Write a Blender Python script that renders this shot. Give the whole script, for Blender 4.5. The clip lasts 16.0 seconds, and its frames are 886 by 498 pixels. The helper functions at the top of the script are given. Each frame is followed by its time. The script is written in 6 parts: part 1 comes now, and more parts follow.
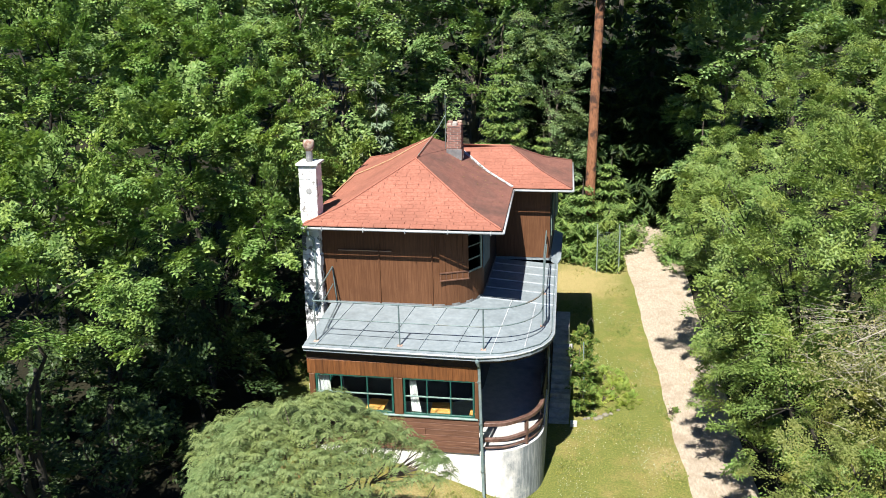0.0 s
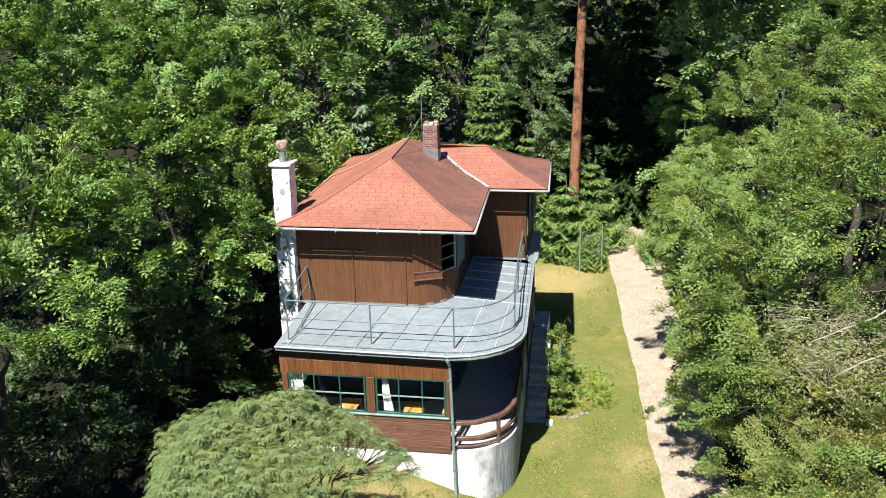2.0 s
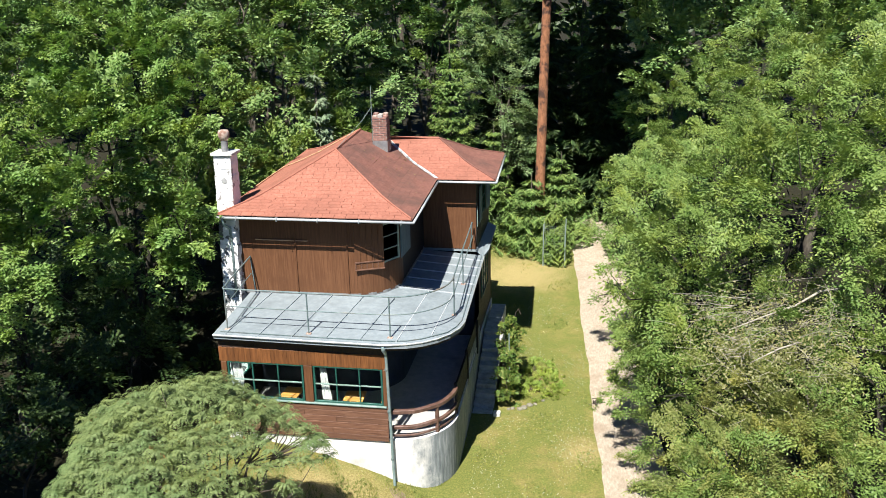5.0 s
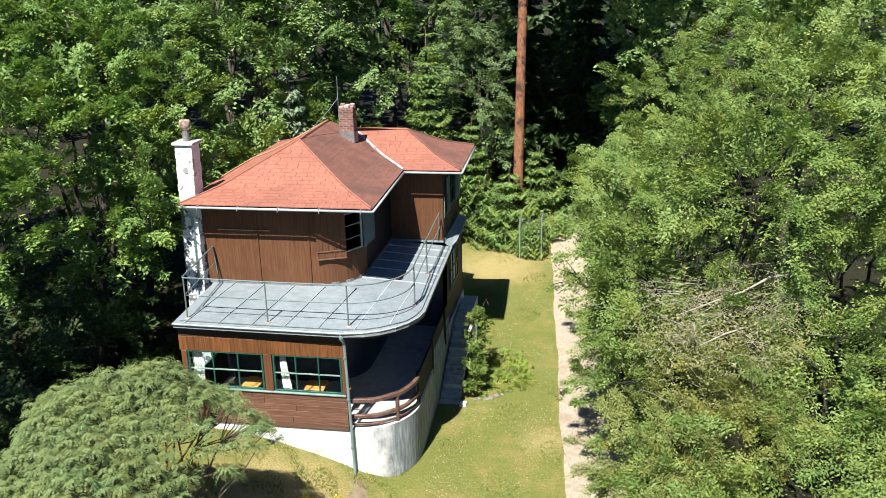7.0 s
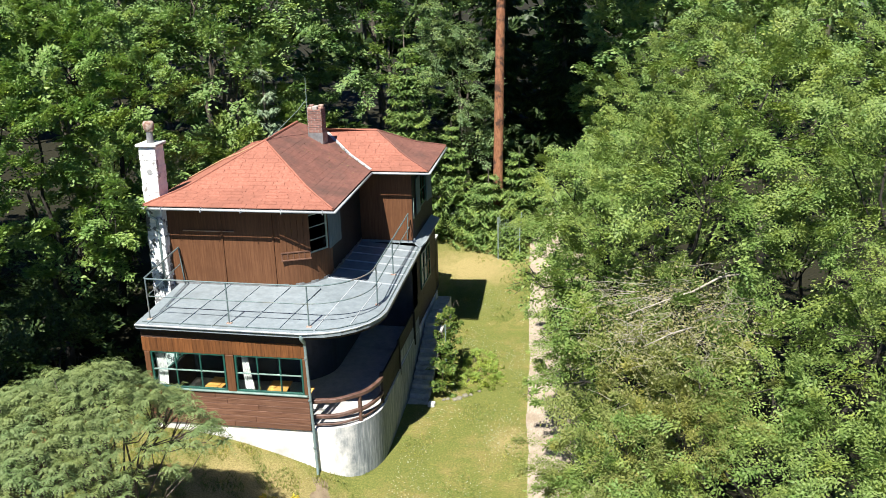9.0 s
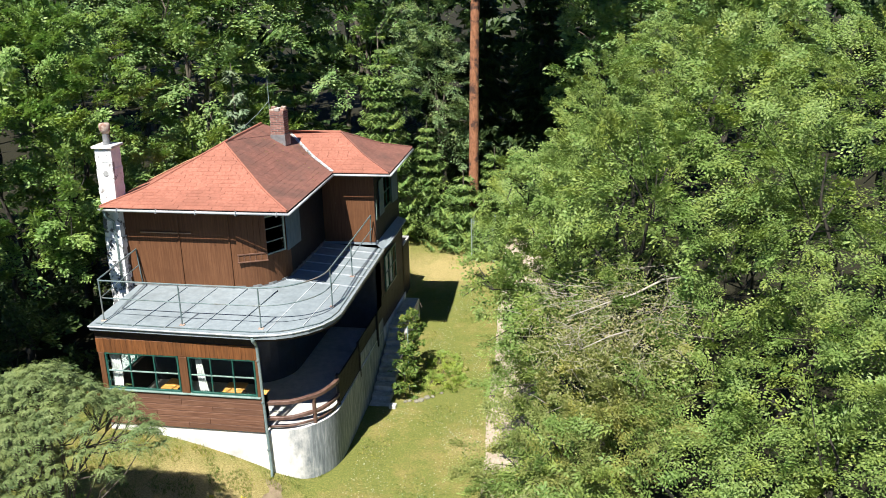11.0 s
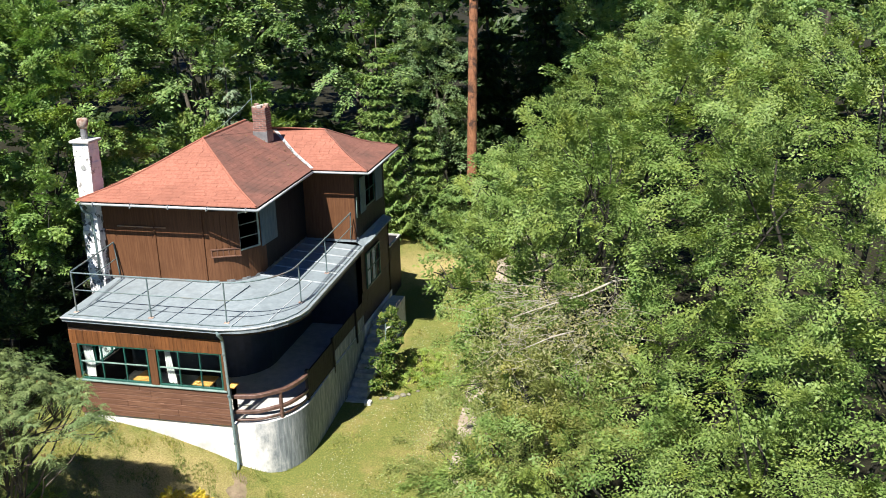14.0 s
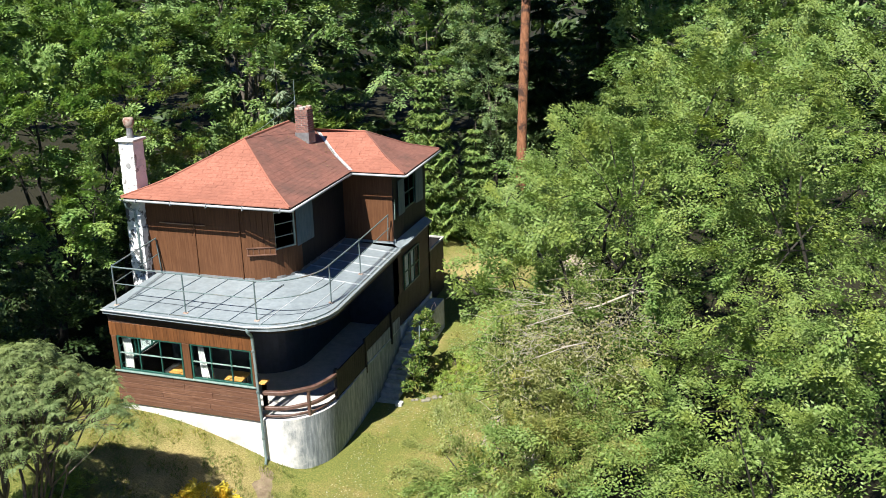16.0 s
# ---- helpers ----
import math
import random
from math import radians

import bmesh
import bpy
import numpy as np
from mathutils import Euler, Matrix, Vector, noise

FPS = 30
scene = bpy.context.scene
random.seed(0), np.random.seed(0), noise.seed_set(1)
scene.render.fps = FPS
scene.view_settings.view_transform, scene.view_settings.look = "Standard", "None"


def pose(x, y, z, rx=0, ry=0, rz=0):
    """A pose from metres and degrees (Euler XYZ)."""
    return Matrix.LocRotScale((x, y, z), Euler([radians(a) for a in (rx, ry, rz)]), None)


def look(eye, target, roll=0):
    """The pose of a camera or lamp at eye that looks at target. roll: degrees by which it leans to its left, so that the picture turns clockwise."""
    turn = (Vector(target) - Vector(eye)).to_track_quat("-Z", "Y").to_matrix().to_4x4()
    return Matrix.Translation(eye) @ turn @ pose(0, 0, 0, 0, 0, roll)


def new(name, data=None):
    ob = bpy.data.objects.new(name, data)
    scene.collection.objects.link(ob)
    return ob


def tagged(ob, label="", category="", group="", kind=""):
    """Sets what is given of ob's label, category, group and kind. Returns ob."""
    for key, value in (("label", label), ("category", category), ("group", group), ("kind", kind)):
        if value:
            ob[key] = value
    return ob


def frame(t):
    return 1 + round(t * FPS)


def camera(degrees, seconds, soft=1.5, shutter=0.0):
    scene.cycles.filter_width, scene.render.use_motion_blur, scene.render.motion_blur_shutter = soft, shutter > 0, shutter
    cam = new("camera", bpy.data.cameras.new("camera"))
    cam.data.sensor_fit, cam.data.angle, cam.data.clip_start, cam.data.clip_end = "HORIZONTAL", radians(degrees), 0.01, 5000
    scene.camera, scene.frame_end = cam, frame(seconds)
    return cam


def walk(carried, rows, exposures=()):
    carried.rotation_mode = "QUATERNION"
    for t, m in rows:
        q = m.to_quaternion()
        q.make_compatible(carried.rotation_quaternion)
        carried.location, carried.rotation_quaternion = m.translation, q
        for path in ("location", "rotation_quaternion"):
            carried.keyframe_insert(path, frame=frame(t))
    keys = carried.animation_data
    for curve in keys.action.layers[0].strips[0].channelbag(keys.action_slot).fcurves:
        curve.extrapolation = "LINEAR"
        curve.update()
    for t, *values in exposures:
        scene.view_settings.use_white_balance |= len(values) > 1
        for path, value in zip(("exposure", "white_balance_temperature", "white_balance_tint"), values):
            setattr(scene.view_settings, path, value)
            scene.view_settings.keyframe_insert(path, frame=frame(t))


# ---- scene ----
cam = camera(53.6, 16.0, soft=0.9)
PATH = [
    (0, (2.538, -19.528, 13.129), (2.211, -17.655, 12.51), -1.3),
    (0.5, (2.661, -19.525, 13.136), (2.333, -17.652, 12.517), -1.4),
    (1, (2.825, -19.522, 13.137), (2.498, -17.649, 12.52), -1.4),
    (1.5, (3.041, -19.525, 13.131), (2.714, -17.651, 12.514), -1.4),
    (2, (3.291, -19.529, 13.133), (2.964, -17.655, 12.515), -1.4),
    (2.5, (3.553, -19.534, 13.152), (3.226, -17.66, 12.532), -1.4),
    (3, (3.825, -19.526, 13.149), (3.497, -17.652, 12.53), -1.4),
    (3.5, (4.072, -19.491, 13.081), (3.745, -17.617, 12.463), -1.3),
    (4, (4.354, -19.463, 12.998), (4.027, -17.589, 12.379), -1.3),
    (4.2, (4.472, -19.46, 12.979), (4.145, -17.586, 12.361), -1.2),
    (6.3, (5.614, -19.333, 12.645), (5.287, -17.459, 12.025), -1.2),
    (6.5, (5.736, -19.343, 12.631), (5.408, -17.47, 12.01), -1.3),
    (7, (6.008, -19.332, 12.583), (5.678, -17.459, 11.963), -1.3),
    (7.5, (6.26, -19.304, 12.569), (5.928, -17.432, 11.949), -1.3),
    (8, (6.529, -19.282, 12.581), (6.195, -17.411, 11.96), -1.3),
    (8.5, (6.816, -19.244, 12.583), (6.48, -17.372, 11.964), -1.4),
    (9, (7.103, -19.203, 12.567), (6.766, -17.331, 11.949), -1.5),
    (9.2, (7.181, -19.22, 12.558), (6.849, -17.347, 11.941), -1.3),
    (11.5, (8.712, -18.888, 12.565), (8.368, -17.017, 11.949), -1.5),
    (12, (9.008, -18.833, 12.557), (8.666, -16.962, 11.939), -1.4),
    (12.5, (9.318, -18.784, 12.554), (8.974, -16.913, 11.935), -1.4),
    (13, (9.61, -18.761, 12.518), (9.247, -16.894, 11.902), -1.4),
    (13.5, (9.897, -18.723, 12.493), (9.506, -16.861, 11.878), -1.3),
    (14, (10.146, -18.677, 12.518), (9.726, -16.821, 11.902), -1.3),
    (14.5, (10.41, -18.618, 12.535), (9.953, -16.77, 11.921), -1.2),
    (15, (10.631, -18.566, 12.591), (10.138, -16.727, 11.976), -1.2),
    (15.5, (10.913, -18.481, 12.654), (10.379, -16.654, 12.039), -1.1),
    (16, (11.222, -18.417, 12.651), (10.648, -16.602, 12.037), -1.2),
]
walk(cam, [(t, look(e, g, r)) for t, e, g, r in PATH])

# ---- light ----
SUN_WAY = Vector((0.12, 0.68, -1.0)).normalized()
sun = new("sun", bpy.data.lights.new("sun", "SUN"))
sun.data.energy, sun.data.angle, sun.data.color = 5.0, radians(0.53), (1.0, 0.965, 0.90)
sun.matrix_world = look((0, 0, 40), Vector((0, 0, 40)) + SUN_WAY)
world = bpy.data.worlds.new("sky")
scene.world = world
world.use_nodes = True
sky = world.node_tree.nodes.new("ShaderNodeTexSky")
sky.sky_type, sky.sun_disc = "NISHITA", False
sky.ozone_density, sky.dust_density, sky.altitude = 10.0, 0.3, 400.0
sky.sun_elevation, sky.sun_rotation = radians(55.4), radians(190)
world.node_tree.nodes["Background"].inputs[1].default_value = 0.029
blue = world.node_tree.nodes.new("ShaderNodeMix")
blue.data_type, blue.blend_type = "RGBA", "MULTIPLY"
blue.inputs[0].default_value, blue.inputs[7].default_value = 1.0, (0.72, 0.98, 1.38, 1)
world.node_tree.links.new(sky.outputs[0], blue.inputs[6])
world.node_tree.links.new(blue.outputs[2], world.node_tree.nodes["Background"].inputs[0])
scene.view_settings.exposure = 1.12


# ---- materials ----
def material(name, rough=0.7, metal=0.0, spec=0.5):
    m = bpy.data.materials.new(name)
    m.use_nodes = True
    b = m.node_tree.nodes["Principled BSDF"]
    b.inputs["Roughness"].default_value, b.inputs["Metallic"].default_value = rough, metal
    b.inputs["Specular IOR Level"].default_value = spec
    return m, m.node_tree.nodes, m.node_tree.links, b


def noise_node(nodes, links, scale, detail=4.0, rough=0.55, stretch=None, space="Object"):
    tc = nodes.new("ShaderNodeNewGeometry") if space == "Position" else nodes.new("ShaderNodeTexCoord")
    n = nodes.new("ShaderNodeTexNoise")
    n.inputs["Scale"].default_value, n.inputs["Detail"].default_value, n.inputs["Roughness"].default_value = scale, detail, rough
    if stretch:
        mp = nodes.new("ShaderNodeMapping")
        mp.inputs["Scale"].default_value = stretch
        links.new(tc.outputs[space], mp.inputs["Vector"])
        links.new(mp.outputs[0], n.inputs["Vector"])
    else:
        links.new(tc.outputs[space], n.inputs["Vector"])
    return n.outputs["Fac"]


def ramp(nodes, links, fac, stops):
    r = nodes.new("ShaderNodeValToRGB")
    e = r.color_ramp.elements
    while len(e) < len(stops):
        e.new(0.5)
    for k, (p, c) in enumerate(stops):
        e[k].position, e[k].color = p, (*c, 1)
    links.new(fac, r.inputs[0])
    return r.outputs[0]


def mix(nodes, links, fac, a, b, kind="MIX"):
    n = nodes.new("ShaderNodeMix")
    n.data_type, n.blend_type = "RGBA", kind
    for value, key in ((fac, 0), (a, 6), (b, 7)):
        if isinstance(value, (int, float)):
            n.inputs[key].default_value = value
        elif isinstance(value, tuple):
            n.inputs[key].default_value = (*value, 1)
        else:
            links.new(value, n.inputs[key])
    return n.outputs[2]


def bump(nodes, links, b, height, strength=0.4, distance=0.01):
    n = nodes.new("ShaderNodeBump")
    n.inputs["Strength"].default_value, n.inputs["Distance"].default_value = strength, distance
    links.new(height, n.inputs["Height"])
    links.new(n.outputs[0], b.inputs["Normal"])


def two_scale(name, low, high, stain, scale=6.0, stretch=None, fine=60.0, rough=0.7, metal=0.0, relief=0.3, depth=0.01, per_piece=0.0, stain_at=(0.52, 0.75), stain_scale=1.3, spec=0.5, space="Object"):
    """Colour between low and high by grain, stained in patches, with relief, and varied from piece to piece."""
    m, nodes, links, b = material(name, rough, metal, spec)
    grain = noise_node(nodes, links, scale, 6, 0.65, stretch, space)
    c = ramp(nodes, links, grain, [(0.36, low), (0.64, high)])
    patch = noise_node(nodes, links, stain_scale, 5, 0.6, None, space)
    mask = ramp(nodes, links, patch, [(stain_at[0], (0, 0, 0)), (stain_at[1], (1, 1, 1))])
    c = mix(nodes, links, mask, c, stain)
    if per_piece:
        info = nodes.new("ShaderNodeObjectInfo")
        geo = nodes.new("ShaderNodeNewGeometry")
        add = nodes.new("ShaderNodeMath")
        add.operation = "ADD"
        links.new(info.outputs["Random"], add.inputs[0])
        links.new(geo.outputs["Random Per Island"], add.inputs[1])
        fr = nodes.new("ShaderNodeMath")
        fr.operation = "FRACT"
        links.new(add.outputs[0], fr.inputs[0])
        tone = ramp(nodes, links, fr.outputs[0], [(0.0, (1 - per_piece,) * 3), (1.0, (1 + per_piece,) * 3)])
        c = mix(nodes, links, 1.0, c, tone, "MULTIPLY")
    links.new(c, b.inputs["Base Color"])
    bump(nodes, links, b, noise_node(nodes, links, fine, 4, 0.6, stretch, space), relief, depth)
    return m


def leaf_material(name, dark, light, gloss=0.5, through_light=0.3, tint=None, cool=(0.80, 0.92, 0.84), warm=(1.24, 1.10, 0.86)):
    """Leaves that differ one by one, and bough by bough from cool to warm green."""
    m, nodes, links, b = material(name, gloss, 0, 0.35)
    geo = nodes.new("ShaderNodeNewGeometry")
    c = ramp(nodes, links, geo.outputs["Random Per Island"], [(0.0, dark), (0.75, light), (1.0, tint or light)])
    patch = noise_node(nodes, links, 1.1, 4, 0.65)
    tone = ramp(nodes, links, patch, [(0.36, cool), (0.5, (1.0, 1.0, 1.0)), (0.64, warm)])
    c = mix(nodes, links, 1.0, c, tone, "MULTIPLY")
    links.new(c, b.inputs["Base Color"])
    t = nodes.new("ShaderNodeBsdfTranslucent")
    lit = mix(nodes, links, 1.0, c, (1.15, 1.2, 0.7), "MULTIPLY")
    links.new(lit, t.inputs[0])
    s = nodes.new("ShaderNodeMixShader")
    s.inputs[0].default_value = through_light
    links.new(b.outputs[0], s.inputs[1])
    links.new(t.outputs[0], s.inputs[2])
    links.new(s.outputs[0], nodes["Material Output"].inputs[0])
    return m


WOOD = two_scale("brown stained boards", (0.098, 0.043, 0.021), (0.148, 0.069, 0.034), (0.10, 0.045, 0.022), 9, (3, 3, 0.16), 30, 0.5, relief=0.25, depth=0.004, per_piece=0.05, spec=0.18, space="Position")
WOOD_FLAT = two_scale("weathered brown siding", (0.075, 0.03, 0.016), (0.20, 0.10, 0.06), (0.12, 0.053, 0.03), 9, (0.2, 3, 6), 30, 0.7, relief=0.4, depth=0.004, per_piece=0.14, stain_at=(0.4, 0.7))
WOOD_RED = two_scale("orange-brown fascia boards", (0.10, 0.036, 0.010), (0.18, 0.068, 0.020), (0.09, 0.034, 0.011), 5, (4, 3, 0.3), 30, 0.6, relief=0.3, depth=0.004, per_piece=0.18, space="Position")
WOOD_PALE = two_scale("sun-bleached slats", (0.30, 0.17, 0.09), (0.45, 0.28, 0.16), (0.22, 0.11, 0.06), 6, (0.4, 3, 4), 30, 0.7, per_piece=0.15)
WOOD_RAIL = two_scale("dark brown round rails", (0.07, 0.035, 0.024), (0.16, 0.09, 0.07), (0.20, 0.13, 0.11), 8, None, 30, 0.55, per_piece=0.1)
# darker copy of the boards, with the side walls' shade put into the colour
WOOD_SIDE_SHADED = two_scale("brown side boards darkened for shade", (0.012, 0.012, 0.014), (0.026, 0.024, 0.025), (0.016, 0.015, 0.016), 9, (3, 3, 0.16), 30, 0.6, relief=0.35, depth=0.004, per_piece=0.1, spec=0.2, space="Position")
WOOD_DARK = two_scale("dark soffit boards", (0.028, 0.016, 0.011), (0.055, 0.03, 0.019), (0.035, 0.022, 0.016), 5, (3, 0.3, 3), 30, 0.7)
TABLE = two_scale("orange varnished tabletop", (0.50, 0.24, 0.055), (0.66, 0.34, 0.09), (0.50, 0.26, 0.07), 5, (0.4, 4, 4), 30, 0.4, per_piece=0.1)
PLASTER = two_scale("weathered white plaster", (0.60, 0.585, 0.555), (0.73, 0.715, 0.685), (0.36, 0.355, 0.34), 5, (1, 1, 0.5), 45, 0.85, relief=0.5, depth=0.012, stain_at=(0.50, 0.70), stain_scale=0.9)
PLASTER_OLD = two_scale("grey weathered plaster with rain streaks", (0.29, 0.295, 0.295), (0.52, 0.52, 0.515), (0.17, 0.175, 0.175), 4, (2.2, 2.2, 0.35), 40, 0.9, relief=0.5, depth=0.012, stain_at=(0.50, 0.72), stain_scale=2.2)
WHITEWASH = two_scale("flaking whitewash on masonry", (0.66, 0.675, 0.68), (0.82, 0.82, 0.815), (0.26, 0.25, 0.24), 4, None, 7, 0.85, relief=0.9, depth=0.035, stain_at=(0.58, 0.63), stain_scale=3.6)
WHITEWASH_OLD = two_scale("badly flaking whitewash", (0.62, 0.64, 0.65), (0.80, 0.81, 0.81), (0.13, 0.135, 0.14), 4, None, 9, 0.85, relief=0.8, depth=0.03, stain_at=(0.53, 0.57), stain_scale=4.2)
# white render with rain streaks, greyed past the corner by wear and painted shade
RENDER_WORN_SHADED, nodes, links, b = material("white render, worn and shade-greyed past the corner", 0.9, 0, 0.3)
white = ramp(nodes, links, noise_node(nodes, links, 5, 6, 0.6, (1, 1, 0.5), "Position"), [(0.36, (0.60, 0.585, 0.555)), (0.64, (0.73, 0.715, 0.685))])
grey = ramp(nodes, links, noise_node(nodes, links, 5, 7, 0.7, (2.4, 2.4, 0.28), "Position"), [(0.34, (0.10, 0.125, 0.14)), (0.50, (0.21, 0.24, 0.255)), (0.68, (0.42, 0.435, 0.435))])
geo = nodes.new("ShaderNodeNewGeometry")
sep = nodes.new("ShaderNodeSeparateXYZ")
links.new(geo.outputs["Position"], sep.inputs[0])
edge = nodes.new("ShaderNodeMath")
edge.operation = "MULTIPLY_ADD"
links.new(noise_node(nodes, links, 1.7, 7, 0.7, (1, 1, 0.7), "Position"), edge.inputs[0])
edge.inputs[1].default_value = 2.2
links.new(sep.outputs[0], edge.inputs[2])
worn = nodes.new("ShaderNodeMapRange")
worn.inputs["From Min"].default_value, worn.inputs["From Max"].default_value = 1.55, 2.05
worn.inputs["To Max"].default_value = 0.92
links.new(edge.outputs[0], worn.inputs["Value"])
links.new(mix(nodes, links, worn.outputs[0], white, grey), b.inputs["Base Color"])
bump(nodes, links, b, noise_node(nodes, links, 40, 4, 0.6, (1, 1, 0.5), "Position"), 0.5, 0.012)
CONCRETE = two_scale("grey weathered concrete", (0.34, 0.335, 0.325), (0.48, 0.475, 0.46), (0.17, 0.17, 0.15), 7, None, 60, 0.9, relief=0.4, stain_scale=2.0)
FLOORING = two_scale("pale worn concrete floor", (0.38, 0.37, 0.35), (0.50, 0.48, 0.45), (0.28, 0.27, 0.25), 5, None, 60, 0.85, relief=0.2, stain_scale=1.5)
# blue-grey of the shaded porch, put into the wall colour
PORCH_SHADE = two_scale("porch wall blue-grey, shade in the colour", (0.026, 0.032, 0.045), (0.042, 0.05, 0.068), (0.03, 0.034, 0.042), 5, None, 40, 0.45, relief=0.15)
# darker copy of BARK that sinks trunks and limbs into painted shade
BARK_SHADED = two_scale("bark darkened for tree shade", (0.016, 0.014, 0.010), (0.04, 0.035, 0.026), (0.025, 0.03, 0.014), 6, (3, 3, 0.6), 25, 0.9, relief=0.8, depth=0.02)
METAL = two_scale("blue-grey painted sheet metal", (0.21, 0.248, 0.27), (0.262, 0.302, 0.322), (0.17, 0.198, 0.212), 9, (1, 1, 1), 20, 0.5, 0.0, spec=0.3, relief=0.10, depth=0.005, stain_at=(0.42, 0.8), stain_scale=3.5, per_piece=0.09)
ZINC = two_scale("pale zinc gutter", (0.38, 0.41, 0.43), (0.52, 0.55, 0.57), (0.38, 0.40, 0.41), 5, None, 30, 0.45, 0.2, relief=0.1)
RAILING = two_scale("grey-green railing paint", (0.10, 0.15, 0.155), (0.17, 0.22, 0.22), (0.20, 0.17, 0.14), 9, None, 40, 0.5, 0.2, relief=0.15)
PIPE = two_scale("grey-green drainpipe paint", (0.16, 0.23, 0.23), (0.24, 0.31, 0.31), (0.30, 0.34, 0.34), 6, None, 40, 0.5, 0.2)
GREEN = two_scale("bottle green window paint", (0.010, 0.065, 0.05), (0.018, 0.10, 0.076), (0.025, 0.085, 0.07), 8, None, 40, 0.45)
SILL = two_scale("pale green glazing bars", (0.16, 0.24, 0.215), (0.24, 0.33, 0.30), (0.14, 0.21, 0.19), 8, None, 40, 0.45)
CREAM = two_scale("pale green-grey sash paint", (0.30, 0.36, 0.30), (0.42, 0.46, 0.38), (0.25, 0.3, 0.25), 8, None, 40, 0.5)
SHUTTER_BLUE = two_scale("grey-blue shutter paint", (0.07, 0.12, 0.15), (0.13, 0.19, 0.22), (0.14, 0.17, 0.18), 6, (4, 4, 0.4), 40, 0.6)
SHINGLE = two_scale("red roof shingles", (0.265, 0.103, 0.07), (0.355, 0.148, 0.103), (0.235, 0.097, 0.067), 14, None, 220, 0.9, relief=0.5, depth=0.006, per_piece=0.055, stain_scale=0.7, stain_at=(0.45, 0.75), spec=0.25)
# darker shingle copy that paints shade onto the right and back slopes
SHINGLE_SHADED = two_scale("red-brown roof shingles darkened for shade", (0.165, 0.074, 0.056), (0.23, 0.104, 0.08), (0.12, 0.066, 0.053), 12, None, 220, 0.92, relief=0.5, depth=0.006, per_piece=0.06, stain_scale=0.9, stain_at=(0.45, 0.7), spec=0.25)
FLASHING = two_scale("dull lead-grey flashing", (0.17, 0.175, 0.18), (0.28, 0.28, 0.28), (0.13, 0.12, 0.11), 6, None, 30, 0.55, 0.3)
BRICK = two_scale("old red brick", (0.19, 0.10, 0.08), (0.31, 0.165, 0.13), (0.40, 0.33, 0.28), 9, None, 70, 0.9, relief=0.5, per_piece=0.22, stain_scale=6, stain_at=(0.55, 0.7))
MORTAR = two_scale("pale mortar", (0.32, 0.29, 0.26), (0.45, 0.41, 0.37), (0.28, 0.25, 0.22), 9, None, 70, 0.95)
CLAY = two_scale("weathered terracotta", (0.20, 0.11, 0.08), (0.33, 0.20, 0.15), (0.44, 0.36, 0.30), 6, None, 50, 0.8, stain_scale=6, stain_at=(0.42, 0.6))
CURTAIN = two_scale("white cotton curtain", (0.74, 0.74, 0.72), (0.82, 0.82, 0.80), (0.70, 0.70, 0.68), 5, (6, 6, 0.4), 50, 0.9)
ROCK = two_scale("dull field stone", (0.15, 0.135, 0.10), (0.26, 0.24, 0.185), (0.13, 0.14, 0.07), 5, None, 30, 0.9, relief=0.6, per_piece=0.2)
WIRE = two_scale("galvanised green wire", (0.28, 0.36, 0.34), (0.38, 0.46, 0.44), (0.3, 0.34, 0.33), 9, None, 40, 0.5, 0.5)
BARK = two_scale("grey-brown bark", (0.06, 0.05, 0.038), (0.13, 0.11, 0.085), (0.09, 0.09, 0.05), 6, (3, 3, 0.6), 25, 0.9, relief=0.8, depth=0.02)
DEADWOOD = two_scale("bleached dead wood", (0.26, 0.23, 0.18), (0.42, 0.38, 0.31), (0.15, 0.13, 0.10), 6, None, 25, 0.9)
TWIG = two_scale("purple-brown twig bark", (0.04, 0.03, 0.024), (0.10, 0.075, 0.06), (0.12, 0.10, 0.085), 6, None, 25, 0.85)
PINEBARK = two_scale("orange scaly pine bark", (0.20, 0.08, 0.036), (0.36, 0.16, 0.082), (0.07, 0.035, 0.024), 6, (2.5, 2.5, 0.8), 18, 0.9, relief=0.9, depth=0.03, stain_at=(0.50, 0.60), stain_scale=2.2)
SOIL = two_scale("dry brown soil", (0.16, 0.115, 0.07), (0.30, 0.23, 0.15), (0.14, 0.13, 0.05), 6, None, 60, 0.95, relief=0.8, depth=0.02, stain_scale=3)
PATHSAND = two_scale("pale sandy gravel", (0.31, 0.252, 0.19), (0.445, 0.375, 0.29), (0.27, 0.205, 0.14), 7, (2.2, 0.8, 1), 120, 0.95, relief=0.6, depth=0.02, stain_scale=1.6)

glass, _n, _l, _b = material("window glass", 0.03, 0, 0.5)
_b.inputs["Base Color"].default_value = (0.75, 0.82, 0.80, 1)
_b.inputs["Transmission Weight"].default_value, _b.inputs["IOR"].default_value = 1.0, 1.02
GLASS = glass

LEAF_LEFT = leaf_material("hazel leaves", (0.114, 0.193, 0.050), (0.220, 0.335, 0.094), tint=(0.31, 0.43, 0.15))
LEAF_RIGHT = leaf_material("cherry leaves", (0.138, 0.206, 0.051), (0.221, 0.309, 0.086), tint=(0.284, 0.367, 0.121))
LEAF_YELLOW = leaf_material("yellowing cherry leaves", (0.175, 0.205, 0.056), (0.255, 0.285, 0.088), tint=(0.325, 0.33, 0.135))
LEAF_BACK = leaf_material("shaded maple leaves", (0.135, 0.225, 0.085), (0.235, 0.34, 0.125), tint=(0.285, 0.405, 0.163))
